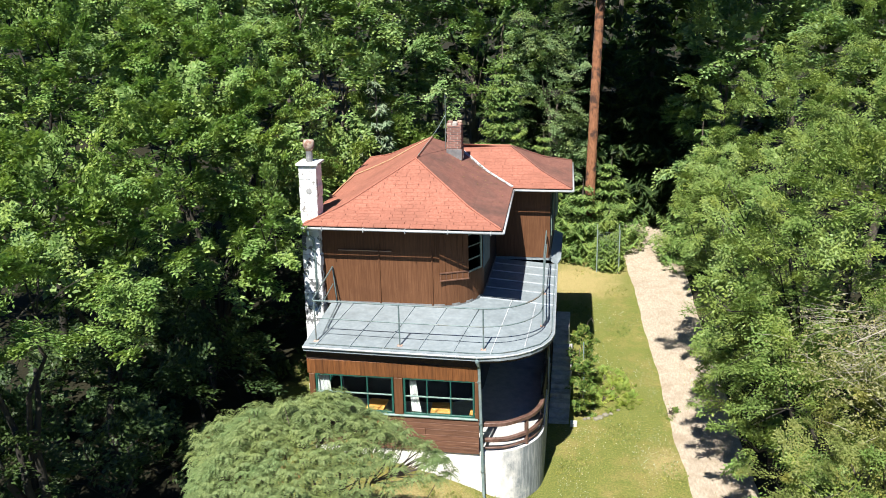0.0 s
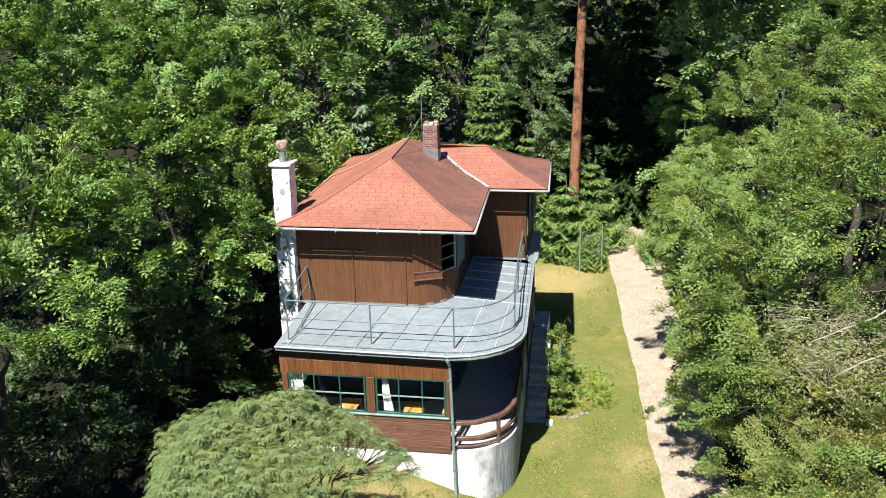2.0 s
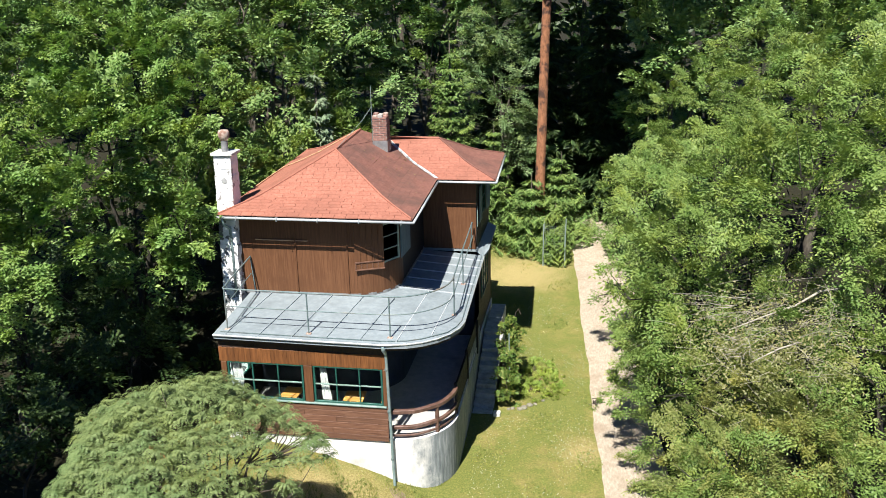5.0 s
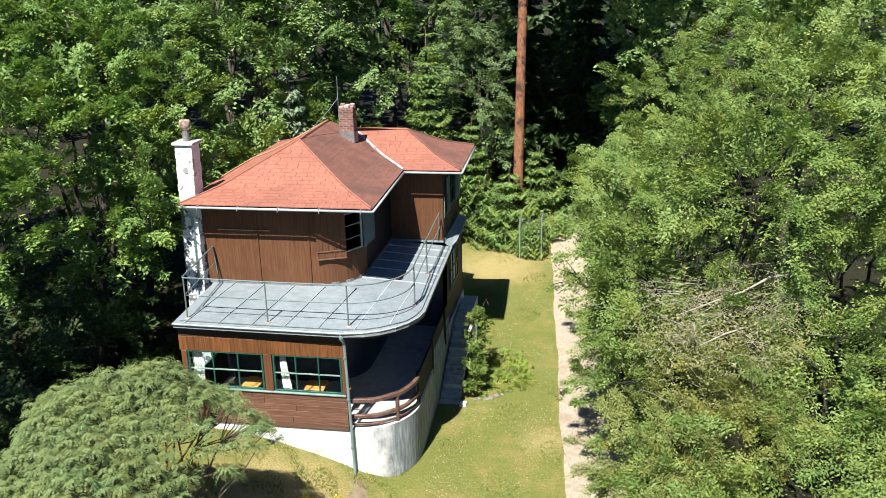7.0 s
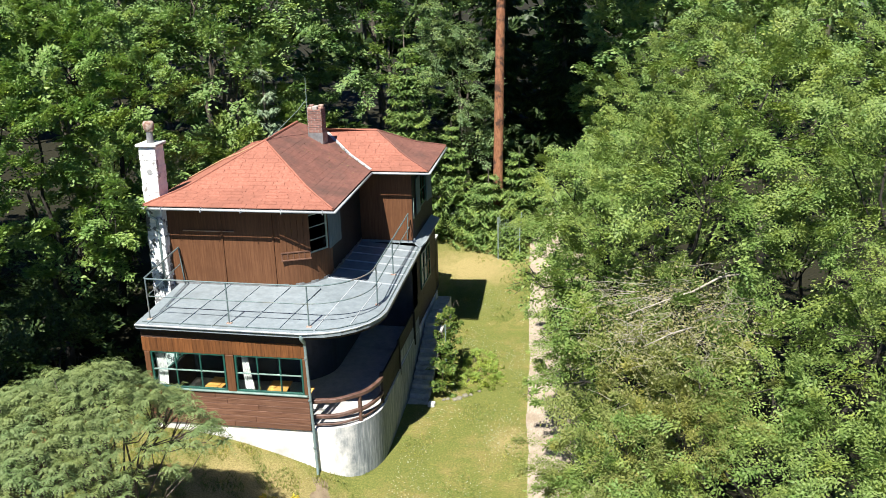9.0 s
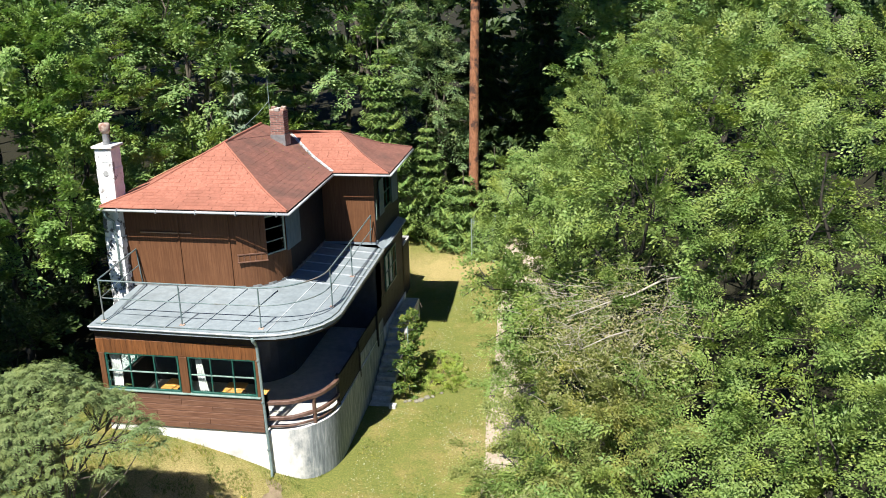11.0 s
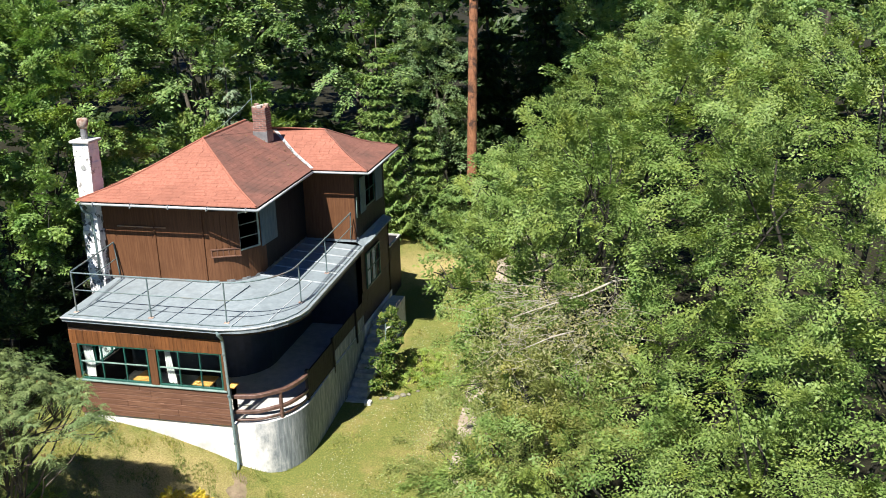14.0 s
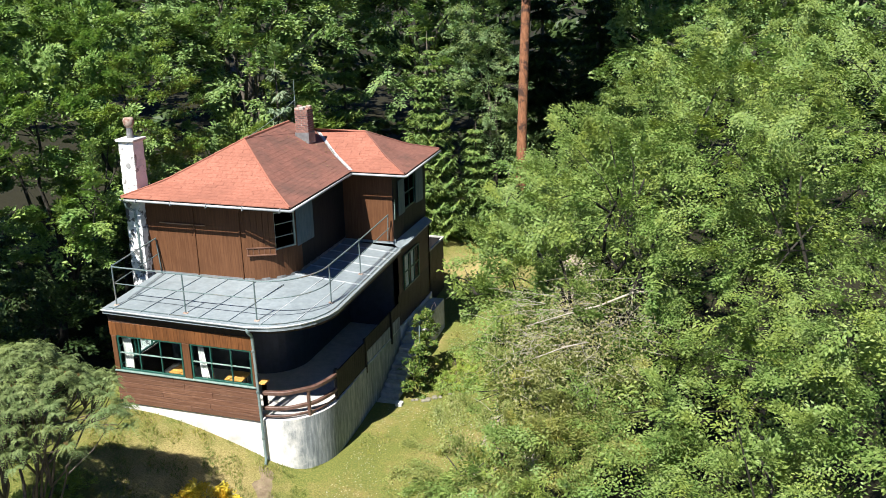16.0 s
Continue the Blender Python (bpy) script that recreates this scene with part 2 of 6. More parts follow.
# dark leaf copy with the wood's shade put into its colour
LEAF_SHADE = leaf_material("hazel leaves darkened for shade", (0.030, 0.056, 0.020), (0.062, 0.104, 0.035), tint=(0.10, 0.155, 0.05))
LEAF_BIRCH = leaf_material("grey-green birch leaves", (0.132, 0.210, 0.096), (0.228, 0.318, 0.150), tint=(0.312, 0.420, 0.216))
LEAF_SUMAC = leaf_material("soft grey-green sumac leaflets", (0.118, 0.17, 0.06), (0.198, 0.25, 0.094), gloss=0.6, through_light=0.25, tint=(0.22, 0.28, 0.12), cool=(0.86, 0.96, 0.95), warm=(1.12, 1.06, 0.92))
LEAF_FLOWER = leaf_material("rusty sumac flower spikes", (0.17, 0.125, 0.05), (0.24, 0.165, 0.07), tint=(0.22, 0.19, 0.08))
LEAF_SPRUCE = leaf_material("spruce needles", (0.092, 0.161, 0.044), (0.172, 0.259, 0.069), gloss=0.55, through_light=0.2, tint=(0.253, 0.345, 0.115))
LEAF_PINE = leaf_material("grey-green pine needles", (0.15, 0.20, 0.125), (0.24, 0.30, 0.19), gloss=0.55, through_light=0.15)
LEAF_VINE = leaf_material("climbing rose leaves", (0.07, 0.13, 0.028), (0.15, 0.22, 0.045), tint=(0.30, 0.28, 0.09))
LEAF_LIME = leaf_material("lime green ground cover", (0.17, 0.25, 0.042), (0.26, 0.345, 0.07), tint=(0.33, 0.40, 0.10))
LEAF_GOLD = leaf_material("golden yellow shrub leaves", (0.50, 0.36, 0.03), (0.68, 0.50, 0.06), tint=(0.50, 0.44, 0.06))
LEAF_DRY = leaf_material("withered tan leaves", (0.19, 0.19, 0.07), (0.30, 0.285, 0.13), tint=(0.38, 0.35, 0.20), cool=(0.9, 1.0, 0.95), warm=(1.08, 1.04, 0.95))
PETAL = leaf_material("dull white clover", (0.34, 0.34, 0.28), (0.48, 0.48, 0.40))
LEAF_GRASS = leaf_material("lawn grass blades", (0.12, 0.155, 0.032), (0.20, 0.225, 0.055), gloss=0.6, through_light=0.3, tint=(0.30, 0.27, 0.10))


# ---- mesh helpers ----
def box(bm, x0, x1, y0, y1, z0, z1):
    v = [bm.verts.new(p) for p in ((x0, y0, z0), (x1, y0, z0), (x1, y1, z0), (x0, y1, z0), (x0, y0, z1), (x1, y0, z1), (x1, y1, z1), (x0, y1, z1))]
    for f in ((3, 2, 1, 0), (4, 5, 6, 7), (0, 1, 5, 4), (1, 2, 6, 5), (2, 3, 7, 6), (3, 0, 4, 7)):
        bm.faces.new([v[k] for k in f])
    return v


def boxed(*size):
    bm = bmesh.new()
    box(bm, *size)
    return bm


def soften(bm, width=0.008):
    bmesh.ops.bevel(bm, geom=bm.edges[:], offset=width, segments=1, affect="EDGES", profile=0.5)
    return bm


def finish(name, bm, mat, smooth=False):
    me = bpy.data.meshes.new(name)
    bmesh.ops.recalc_face_normals(bm, faces=bm.faces[:])
    bm.to_mesh(me)
    bm.free()
    me.materials.append(mat)
    if smooth:
        me.polygons.foreach_set("use_smooth", [True] * len(me.polygons))
    return me


def part(name, bm, mat, parent, label="", smooth=False, kind=""):
    ob = new(name, finish(name, bm, mat, smooth))
    ob.parent = parent
    return tagged(ob, label, kind=kind)


def thing(name, label, category, at=(0, 0, 0), group="", kind=""):
    ob = new(name)
    ob.location = at
    ob.empty_display_size = 0.2
    return tagged(ob, label, category, group, kind)


def solo(name, bm, mat, label, category, group="", kind="", smooth=False):
    return tagged(new(name, finish(name, bm, mat, smooth)), label, category, group, kind)


def tube(bm, points, radii, sides=8, cap=True):
    """A round bar along points."""
    points = [Vector(p) for p in points]
    if isinstance(radii, (int, float)):
        radii = [radii] * len(points)
    rings, side = [], None
    for k, p in enumerate(points):
        way = (points[min(k + 1, len(points) - 1)] - points[max(k - 1, 0)]).normalized()
        if side is None:
            side = way.orthogonal().normalized()
        side = (side - way * side.dot(way)).normalized()
        other = way.cross(side)
        rings.append([bm.verts.new(p + radii[k] * (math.cos(a) * side + math.sin(a) * other)) for a in (2 * math.pi * j / sides for j in range(sides))])
    for a, b in zip(rings, rings[1:]):
        for j in range(sides):
            bm.faces.new((a[j], a[(j + 1) % sides], b[(j + 1) % sides], b[j]))
    if cap:
        bm.faces.new(rings[0][::-1])
        bm.faces.new(rings[-1])
    return bm


def tubed(points, radii, sides=8):
    return tube(bmesh.new(), points, radii, sides)


def band(bm, plan, z0, z1, thick, inward=1):
    """An upright band along a plan line, thick to its left (inward=1) or right."""
    plan = [Vector((*p, 0)) for p in plan]
    off = []
    for k, p in enumerate(plan):
        a = (p - plan[k - 1]).normalized() if k else (plan[1] - p).normalized()
        b = (plan[k + 1] - p).normalized() if k < len(plan) - 1 else a
        n = Vector((-(a + b).y, (a + b).x, 0)).normalized()
        n /= max(0.5, n.dot(Vector((-a.y, a.x, 0))))
        off.append(p + n * thick * inward)
    rows = [[bm.verts.new((q.x, q.y, z)) for q in line] for line, z in ((plan, z0), (plan, z1), (off, z1), (off, z0))]
    for a, b in ((0, 1), (1, 2), (2, 3), (3, 0)):
        for k in range(len(plan) - 1):
            bm.faces.new((rows[a][k], rows[a][k + 1], rows[b][k + 1], rows[b][k]))
    for k in (0, -1):
        bm.faces.new([r[k] for r in rows])
    return bm


def slab(bm, plan, z0, z1):
    """A flat plate over a plan outline; z1 may be a function of x, y."""
    top = [bm.verts.new((x, y, z1(x, y) if callable(z1) else z1)) for x, y in plan]
    low = [bm.verts.new((x, y, z0)) for x, y in plan]
    bm.faces.new(top)
    bm.faces.new(low[::-1])
    for k in range(len(plan)):
        j = (k + 1) % len(plan)
        bm.faces.new((low[k], low[j], top[j], top[k]))
    return bm


def arc(cx, cy, r, a0, a1, n):
    return [(cx + r * math.cos(radians(a0 + (a1 - a0) * k / n)), cy + r * math.sin(radians(a0 + (a1 - a0) * k / n))) for k in range(n + 1)]


def unit(v):
    return v / np.maximum(np.linalg.norm(v, axis=-1, keepdims=True), 1e-9)


def leaf_mesh(name, at, way, up, length, width, mat, fold=0.12):
    """Many folded leaves, each of two triangles: at their stalks, along way, facing up."""
    way = unit(way)
    side = unit(np.cross(way, up))
    face = np.cross(side, way)
    length, width = np.asarray(length).reshape(-1, 1), np.asarray(width).reshape(-1, 1)
    mid = at + way * length * 0.45 + face * width * fold
    verts = np.stack([at, mid + side * width * 0.5, at + way * length, mid - side * width * 0.5], 1).reshape(-1, 3)
    n = len(at)
    faces = (np.arange(n).reshape(-1, 1) * 4 + np.array([[0, 1, 2, 0, 2, 3]])).reshape(-1)
    me = bpy.data.meshes.new(name)
    me.vertices.add(4 * n)
    me.vertices.foreach_set("co", verts.astype(np.float32).ravel())
    me.loops.add(6 * n)
    me.loops.foreach_set("vertex_index", faces.astype(np.int32))
    me.polygons.add(2 * n)
    me.polygons.foreach_set("loop_start", np.arange(0, 6 * n, 3, dtype=np.int32))
    me.update(calc_edges=True)
    me.materials.append(mat)
    return me


# ---- ground ----
def ground_z(x, y):
    base = -0.62 + 0.037 * (min(max(y, -2), 24) - 5) + (0.02 * (min(y, 200) - 24) if y > 24 else 0)
    left = min(max((0.9 - x) / 5.5, 0), 1)
    left = left * (2 - left)
    rise = 1.45 * left * (1 - 0.035 * min(max(y, 0), 12)) + 0.06 * min(max(-4.6 - x, 0), 30)
    right = 0.05 * min(max(x - 8, 0), 30)
    return base + rise + right - 0.06 * min(max(-y - 2, 0), 20) + 0.03 * math.sin(x * 1.3 + 0.6 * y) + 0.02 * math.sin(y * 1.9 - x * 0.7)


def spread(core, step, reach):
    line, d = [k * step for k in range(int(-core / step), int(core / step) + 1)], step
    while line[-1] < reach:
        d *= 1.5
        line = [line[0] - d] + line + [line[-1] + d]
    return line


xs, ys = spread(14, 0.35, 1500), [v + 8 for v in spread(38, 0.35, 1500)]
gv = [(x, y, ground_z(x, y)) for y in ys for x in xs]
gf = [(j * len(xs) + i, j * len(xs) + i + 1, (j + 1) * len(xs) + i + 1, (j + 1) * len(xs) + i) for j in range(len(ys) - 1) for i in range(len(xs) - 1)]
me = bpy.data.meshes.new("ground")
me.from_pydata(gv, [], gf)
me.polygons.foreach_set("use_smooth", [True] * len(me.polygons))
ground = tagged(new("ground", me), "mown lawn with dry yellow patches running into forest floor darkened for shade", "ground", kind="structure")

m, nodes, links, b = material("lawn and forest floor", 0.95, 0, 0.2)
fine = noise_node(nodes, links, 22, 8, 0.75)
grass = ramp(nodes, links, fine, [(0.34, (0.075, 0.095, 0.02)), (0.52, (0.16, 0.175, 0.042)), (0.68, (0.27, 0.255, 0.08))])
dry = ramp(nodes, links, noise_node(nodes, links, 0.55, 6, 0.7), [(0.48, (0, 0, 0)), (0.70, (1, 1, 1))])
grass = mix(nodes, links, dry, grass, ramp(nodes, links, fine, [(0.34, (0.14, 0.115, 0.035)), (0.66, (0.38, 0.30, 0.12))]))
for cx, cy, cz, reach in ((2.0, 17.0, 0.0, 2.6), (-1.4, -1.4, 0.2, 2.5), (4.9, 3.2, -0.6, 0.8)):
    tc = nodes.new("ShaderNodeTexCoord")
    far = nodes.new("ShaderNodeVectorMath")
    far.operation = "DISTANCE"
    far.inputs[1].default_value = (cx, cy, cz)
    links.new(tc.outputs["Object"], far.inputs[0])
    ragged = nodes.new("ShaderNodeMath")
    ragged.operation = "MULTIPLY_ADD"
    links.new(noise_node(nodes, links, 1.6, 6, 0.7), ragged.inputs[0])
    ragged.inputs[1].default_value = reach * 1.3
    links.new(far.outputs["Value"], ragged.inputs[2])
    spot = nodes.new("ShaderNodeMapRange")
    spot.inputs["From Min"].default_value, spot.inputs["From Max"].default_value = reach * 1.75, reach * 1.0
    spot.inputs["To Max"].default_value = 0.92
    links.new(ragged.outputs[0], spot.inputs["Value"])
    grass = mix(nodes, links, spot.outputs[0], grass, ramp(nodes, links, fine, [(0.34, (0.21, 0.165, 0.06)), (0.66, (0.46, 0.37, 0.17))]))
dots = nodes.new("ShaderNodeTexVoronoi")
dots.inputs["Scale"].default_value = 15.0
tc = nodes.new("ShaderNodeTexCoord")
links.new(tc.outputs["Object"], dots.inputs["Vector"])
clover = ramp(nodes, links, dots.outputs["Distance"], [(0.07, (1, 1, 1)), (0.14, (0, 0, 0))])
patch = ramp(nodes, links, noise_node(nodes, links, 0.8, 3, 0.6), [(0.48, (0, 0, 0)), (0.66, (0.6, 0.6, 0.6))])
grass = mix(nodes, links, mix(nodes, links, 1.0, clover, patch, "MULTIPLY"), grass, (0.62, 0.62, 0.52))
# litter is darkened to stand in for the shade under the trees
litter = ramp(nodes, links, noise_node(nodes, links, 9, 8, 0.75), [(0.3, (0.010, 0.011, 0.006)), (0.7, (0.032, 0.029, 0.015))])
sep = nodes.new("ShaderNodeSeparateXYZ")
links.new(tc.outputs["Object"], sep.inputs[0])
wob = noise_node(nodes, links, 0.6, 4, 0.6)


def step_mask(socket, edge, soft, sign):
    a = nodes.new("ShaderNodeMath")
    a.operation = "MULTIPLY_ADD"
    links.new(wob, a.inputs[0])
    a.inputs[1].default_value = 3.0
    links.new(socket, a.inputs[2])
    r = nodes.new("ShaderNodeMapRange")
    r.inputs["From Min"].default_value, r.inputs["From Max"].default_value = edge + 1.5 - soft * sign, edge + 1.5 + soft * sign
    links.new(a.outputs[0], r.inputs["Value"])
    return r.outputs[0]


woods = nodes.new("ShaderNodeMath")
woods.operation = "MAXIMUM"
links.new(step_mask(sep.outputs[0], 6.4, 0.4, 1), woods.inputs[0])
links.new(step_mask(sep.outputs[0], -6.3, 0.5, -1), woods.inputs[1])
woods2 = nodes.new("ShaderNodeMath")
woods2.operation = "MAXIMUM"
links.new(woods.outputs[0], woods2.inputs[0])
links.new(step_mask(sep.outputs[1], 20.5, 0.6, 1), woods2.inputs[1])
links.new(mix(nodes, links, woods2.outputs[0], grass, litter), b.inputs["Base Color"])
bump(nodes, links, b, noise_node(nodes, links, 45, 6, 0.8), 0.9, 0.03)
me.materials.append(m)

def path_left(y):
    y = np.asarray(y, float)
    return 5.28 - 0.071 * np.clip(y - 4, 0, 40) + 0.075 * np.clip(4 - y, 0, 6)


def path_right(y):
    return 7.4 - 0.03 * np.clip(np.asarray(y, float), -4, 44)


bm = bmesh.new()
rows = []
for k in range(150):
    y = -26 + k * 0.35
    lo, hi = float(path_left(y)) + 0.03 * math.sin(y * 0.9) + 0.02 * math.sin(y * 2.3 + 1), float(path_right(y)) + 0.03 * math.sin(y * 0.8)
    row = []
    for j in range(13):
        f = j / 6 - 1
        x = (lo + hi) / 2 + f * (hi - lo) / 2 + 0.012 * math.sin(y * 5.1 + 3 * (f > 0))
        row.append(bm.verts.new((x, y, ground_z(x, y) + 0.06 * (1 - abs(f) ** 6) - 0.012 - 0.02 * math.exp(-((abs(f) - 0.55) / 0.2) ** 2))))
    rows.append(row)
for a, c in zip(rows, rows[1:]):
    for j in range(12):
        bm.faces.new((a[j], a[j + 1], c[j + 1], c[j]))
solo("path", bm, PATHSAND, "pale sandy forest track with worn wheel ruts", "path", kind="structure", smooth=True)

bm = bmesh.new()
rows = []
for k in range(22):
    f = k / 21
    x, y = 0.02 + 1.5 * f + 0.1 * math.sin(k * 0.9), 0.22 - 2.6 * f
    half = 0.14 + 0.16 * math.sin(f * math.pi) + 0.05 * math.sin(k * 1.7)
    rows.append([bm.verts.new((x + g * half * 0.9, y + g * half * 0.5, ground_z(x + g * half * 0.9, y + g * half * 0.5) + 0.02 * (1 - g * g) - 0.004)) for g in (-1, -0.5, 0, 0.5, 1)])
for a, c in zip(rows, rows[1:]):
    for j in range(4):
        bm.faces.new((a[j], a[j + 1], c[j + 1], c[j]))
solo("bare_soil", bm, SOIL, "bare brown soil washed out below the drainpipe", "soil", kind="structure", smooth=True)

# ---- house ----
house = thing("house", "two-storey brown timber weekend house with red hipped roof and rounded corners", "house", (-2, 5, 0))


def hpart(name, bm, mat, parent=None, label="", smooth=False, kind=""):
    ob = part(name, bm, mat, parent or house, label, smooth, kind)
    if parent is None:
        ob.matrix_parent_inverse = Matrix.Translation((2, -5, 0))
    return ob


FLOOR = 0.9
RIM = [(-4.6, 0.56), (-0.1, 0.56)] + arc(-0.1, 2.14, 1.58, -84, 0, 36) + [(1.40, 7.6)]
bm = slab(bmesh.new(), RIM + [(1.38, 11.2), (-4.6, 11.2)], -1.4, FLOOR)
plinth = hpart("plinth", bm, PLASTER, label="rounded white plaster base, stained grey at the curve")
hpart("porch_floor", slab(bmesh.new(), [(-4.55, 0.66), (-0.1, 0.66)] + arc(-0.1, 2.14, 1.44, -82, 0, 12) + [(1.28, 7.6), (-4.55, 7.6)], FLOOR - 0.02, FLOOR + 0.012), FLOORING, label="grey concrete porch floor")
part("worn_shaded_render", band(bmesh.new(), arc(-0.1, 2.14, 1.588, -88, 0, 36) + [(1.408, 7.6)], -1.3, FLOOR - 0.015, 0.02), RENDER_WORN_SHADED, plinth, "white render, streaked and tinted grey with shade round the corner", smooth=False)
# side parapet: dark boards, then a masonry upstand with boards above
parapet = hpart("parapet", boxed(1.36, 1.40, 2.3, 4.42, FLOOR - 0.02, 1.70), WOOD_DARK, label="dark boarded parapet along the side of the porch")
for k in range(15):
    part("board", soften(boxed(1.40, 1.425, 2.3 + k * 0.1413, 2.3 + k * 0.1413 + 0.136, FLOOR - 0.05 - 0.02 * (k % 3), 1.72), 0.004), WOOD_SIDE_SHADED, parapet)
upstand = hpart("upstand", soften(boxed(1.26, 1.40, 4.44, 7.6, FLOOR - 0.03, 1.32), 0.02), RENDER_WORN_SHADED, label="grey weathered masonry upstand with shade in its colour")
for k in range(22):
    part("board", soften(boxed(1.37, 1.395, 4.46 + k * 0.1413, 4.46 + k * 0.1413 + 0.136, 1.325, 1.80), 0.004), WOOD_SIDE_SHADED, upstand)
# lower walls, set back behind the porch
INNER = [(-4.6, 3.1), (-1.75, 3.1)] + arc(-1.75, 4.4, 1.3, -84, 0, 8) + [(-0.45, 7.6), (1.36, 7.6)]
hpart("wall", band(bmesh.new(), INNER, FLOOR, 3.75, 0.15), PORCH_SHADE, label="porch wall coloured dark blue-grey for shade")
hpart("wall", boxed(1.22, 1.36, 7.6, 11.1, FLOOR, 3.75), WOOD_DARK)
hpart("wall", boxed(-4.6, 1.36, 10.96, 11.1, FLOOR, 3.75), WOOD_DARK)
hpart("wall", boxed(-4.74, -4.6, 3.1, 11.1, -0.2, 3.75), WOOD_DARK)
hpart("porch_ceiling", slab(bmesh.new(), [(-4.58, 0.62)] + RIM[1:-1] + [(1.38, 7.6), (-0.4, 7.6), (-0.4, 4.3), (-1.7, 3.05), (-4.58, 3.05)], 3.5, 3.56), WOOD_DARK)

# metal terrace roof
EDGE = [(-4.68, 0.36), (-2.3, 0.30), (-0.1, 0.26)] + arc(-0.1, 2.08, 1.82, -72, -4, 5) + [(1.56, 7.5)]
inner = [(-4.68, 3.05), (-2.3, 3.05), (-1.7, 3.05)] + arc(-1.75, 4.4, 1.26, -78, -6, 5) + [(-0.5, 7.5)]
terrace = tagged(new("terrace"), "blue-grey sheet metal terrace with standing seams")
terrace.parent = house
terrace.matrix_parent_inverse = Matrix.Translation((2, -5, 0))
for k in range(len(EDGE) - 1):
    q = [EDGE[k], EDGE[k + 1], inner[k + 1], inner[k]]
    bm = bmesh.new()
    top = [bm.verts.new((*p, z)) for p, z in zip(q, (3.80, 3.80, 3.95, 3.95))]
    low = [bm.verts.new((*p, 3.66)) for p in q]
    bm.faces.new(top), bm.faces.new(low[::-1])
    for a in range(4):
        c = (a + 1) % 4
        bm.faces.new((low[a], low[c], top[c], top[a]))
    part("metal_sheet", bm, METAL, terrace)


def terrace_at(x, y):
    """Height of the sheet over a point, by the nearest of its fields."""
    best = (9, 3.85)
    for k in range(len(EDGE) - 1):
        a, b2, c, d = (Vector(p) for p in (EDGE[k], EDGE[k + 1], inner[k + 1], inner[k]))
        p = Vector((x, y))
        n = Vector((-(b2 - a).y, (b2 - a).x)).normalized()
        along = (p - a).dot((b2 - a).normalized()) / (b2 - a).length
        depth = (p - a).dot(n)
        full = max(0.3, ((c + d) / 2 - (a + b2) / 2).dot(n))
        miss = max(0, -along, along - 1)
        if miss < best[0]:
            best = (miss, 3.80 + 0.15 * min(max(depth / full, 0), 1))
    return best[1]


def seam(p, q, mat=None):
    a, c = Vector((*p, terrace_at(*p) + 0.012)), Vector((*q, terrace_at(*q) + 0.012))
    bm = tubed([a, a.lerp(c, 0.5), c], 0.02, 4)
    hpart("seam", bm, mat or METAL, terrace).matrix_parent_inverse = Matrix()


for x in (-4.25, -3.35, -2.45, -1.55, -0.65):
    seam((x - 0.10, 0.38), (x + 0.22, 3.02))
seam((0.20, 0.40), (0.42, 3.88), ZINC)
seam((1.02, 0.92), (1.12, 3.88), ZINC)
seam((1.62, 3.88), (-0.52, 3.92), ZINC)
for y in (4.75, 5.5, 6.25, 6.95):
    seam((1.60 - 0.02 * (y - 5), y), (-0.45, y + 0.05), ZINC)
bm = bmesh.new()
tube(bm, [(x, y - 0.03 if x < 0 else y, 3.775) for x, y in EDGE], 0.026, 6)
hpart("edge_bead", tubed([(x * 0.965 - 0.01, y + 0.11 if x < 1.2 else y, 3.826) for x, y in EDGE], 0.013, 4), RAILING, terrace).matrix_parent_inverse = Matrix()
hpart("terrace_gutter", bm, ZINC, label="pale zinc gutter along the terrace edge")
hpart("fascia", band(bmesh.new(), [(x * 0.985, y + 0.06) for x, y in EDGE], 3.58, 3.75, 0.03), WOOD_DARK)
hpart("flashing", band(bmesh.new(), [(p[0] + 0.02, p[1] - 0.02) for p in INNER[:-1]] + [(1.36, 7.57)], 3.9, 4.06, 0.03), METAL)

# upper walls

# roof planes: an eave line, its inward way, and the run at which it ends
EX0, EX1, EY0, EY1, WX, WY, EZ = -5.14, 0.28, 2.38, 11.0, 2.11, 6.98, 6.46
SKEW = 0.03


def roof_z(d):
    return EZ + 0.33 * min(d, 0.9) + 0.545 * max(d - 0.9, 0)


def skewed(x, y):
    """The roof runs slightly out of square with the front."""
    return (x - SKEW * (y - EY0), y)


TOPD, WTOP = (EX1 - EX0) / 2, (EY1 - WY) / 2
PLANES = {
    "front": (lambda d, s: skewed(s, EY0 + d), lambda d: (EX0 + d, EX1 - d), TOPD, SHINGLE),
    "right": (lambda d, s: skewed(EX1 - d, s), lambda d: (EY0 + d, WY + d if d < WTOP else EY1 - d), TOPD, SHINGLE_SHADED),
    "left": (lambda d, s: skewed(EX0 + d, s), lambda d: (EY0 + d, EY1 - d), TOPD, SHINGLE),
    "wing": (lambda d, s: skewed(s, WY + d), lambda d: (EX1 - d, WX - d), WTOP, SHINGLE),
    "wing_end": (lambda d, s: skewed(WX - d, s), lambda d: (WY + d, EY1 - d), WTOP, SHINGLE_SHADED),
    "back": (lambda d, s: skewed(s, EY1 - d), lambda d: (EX0 + d, WX - d if d < WTOP else EX1 - d), TOPD, SHINGLE_SHADED),
}
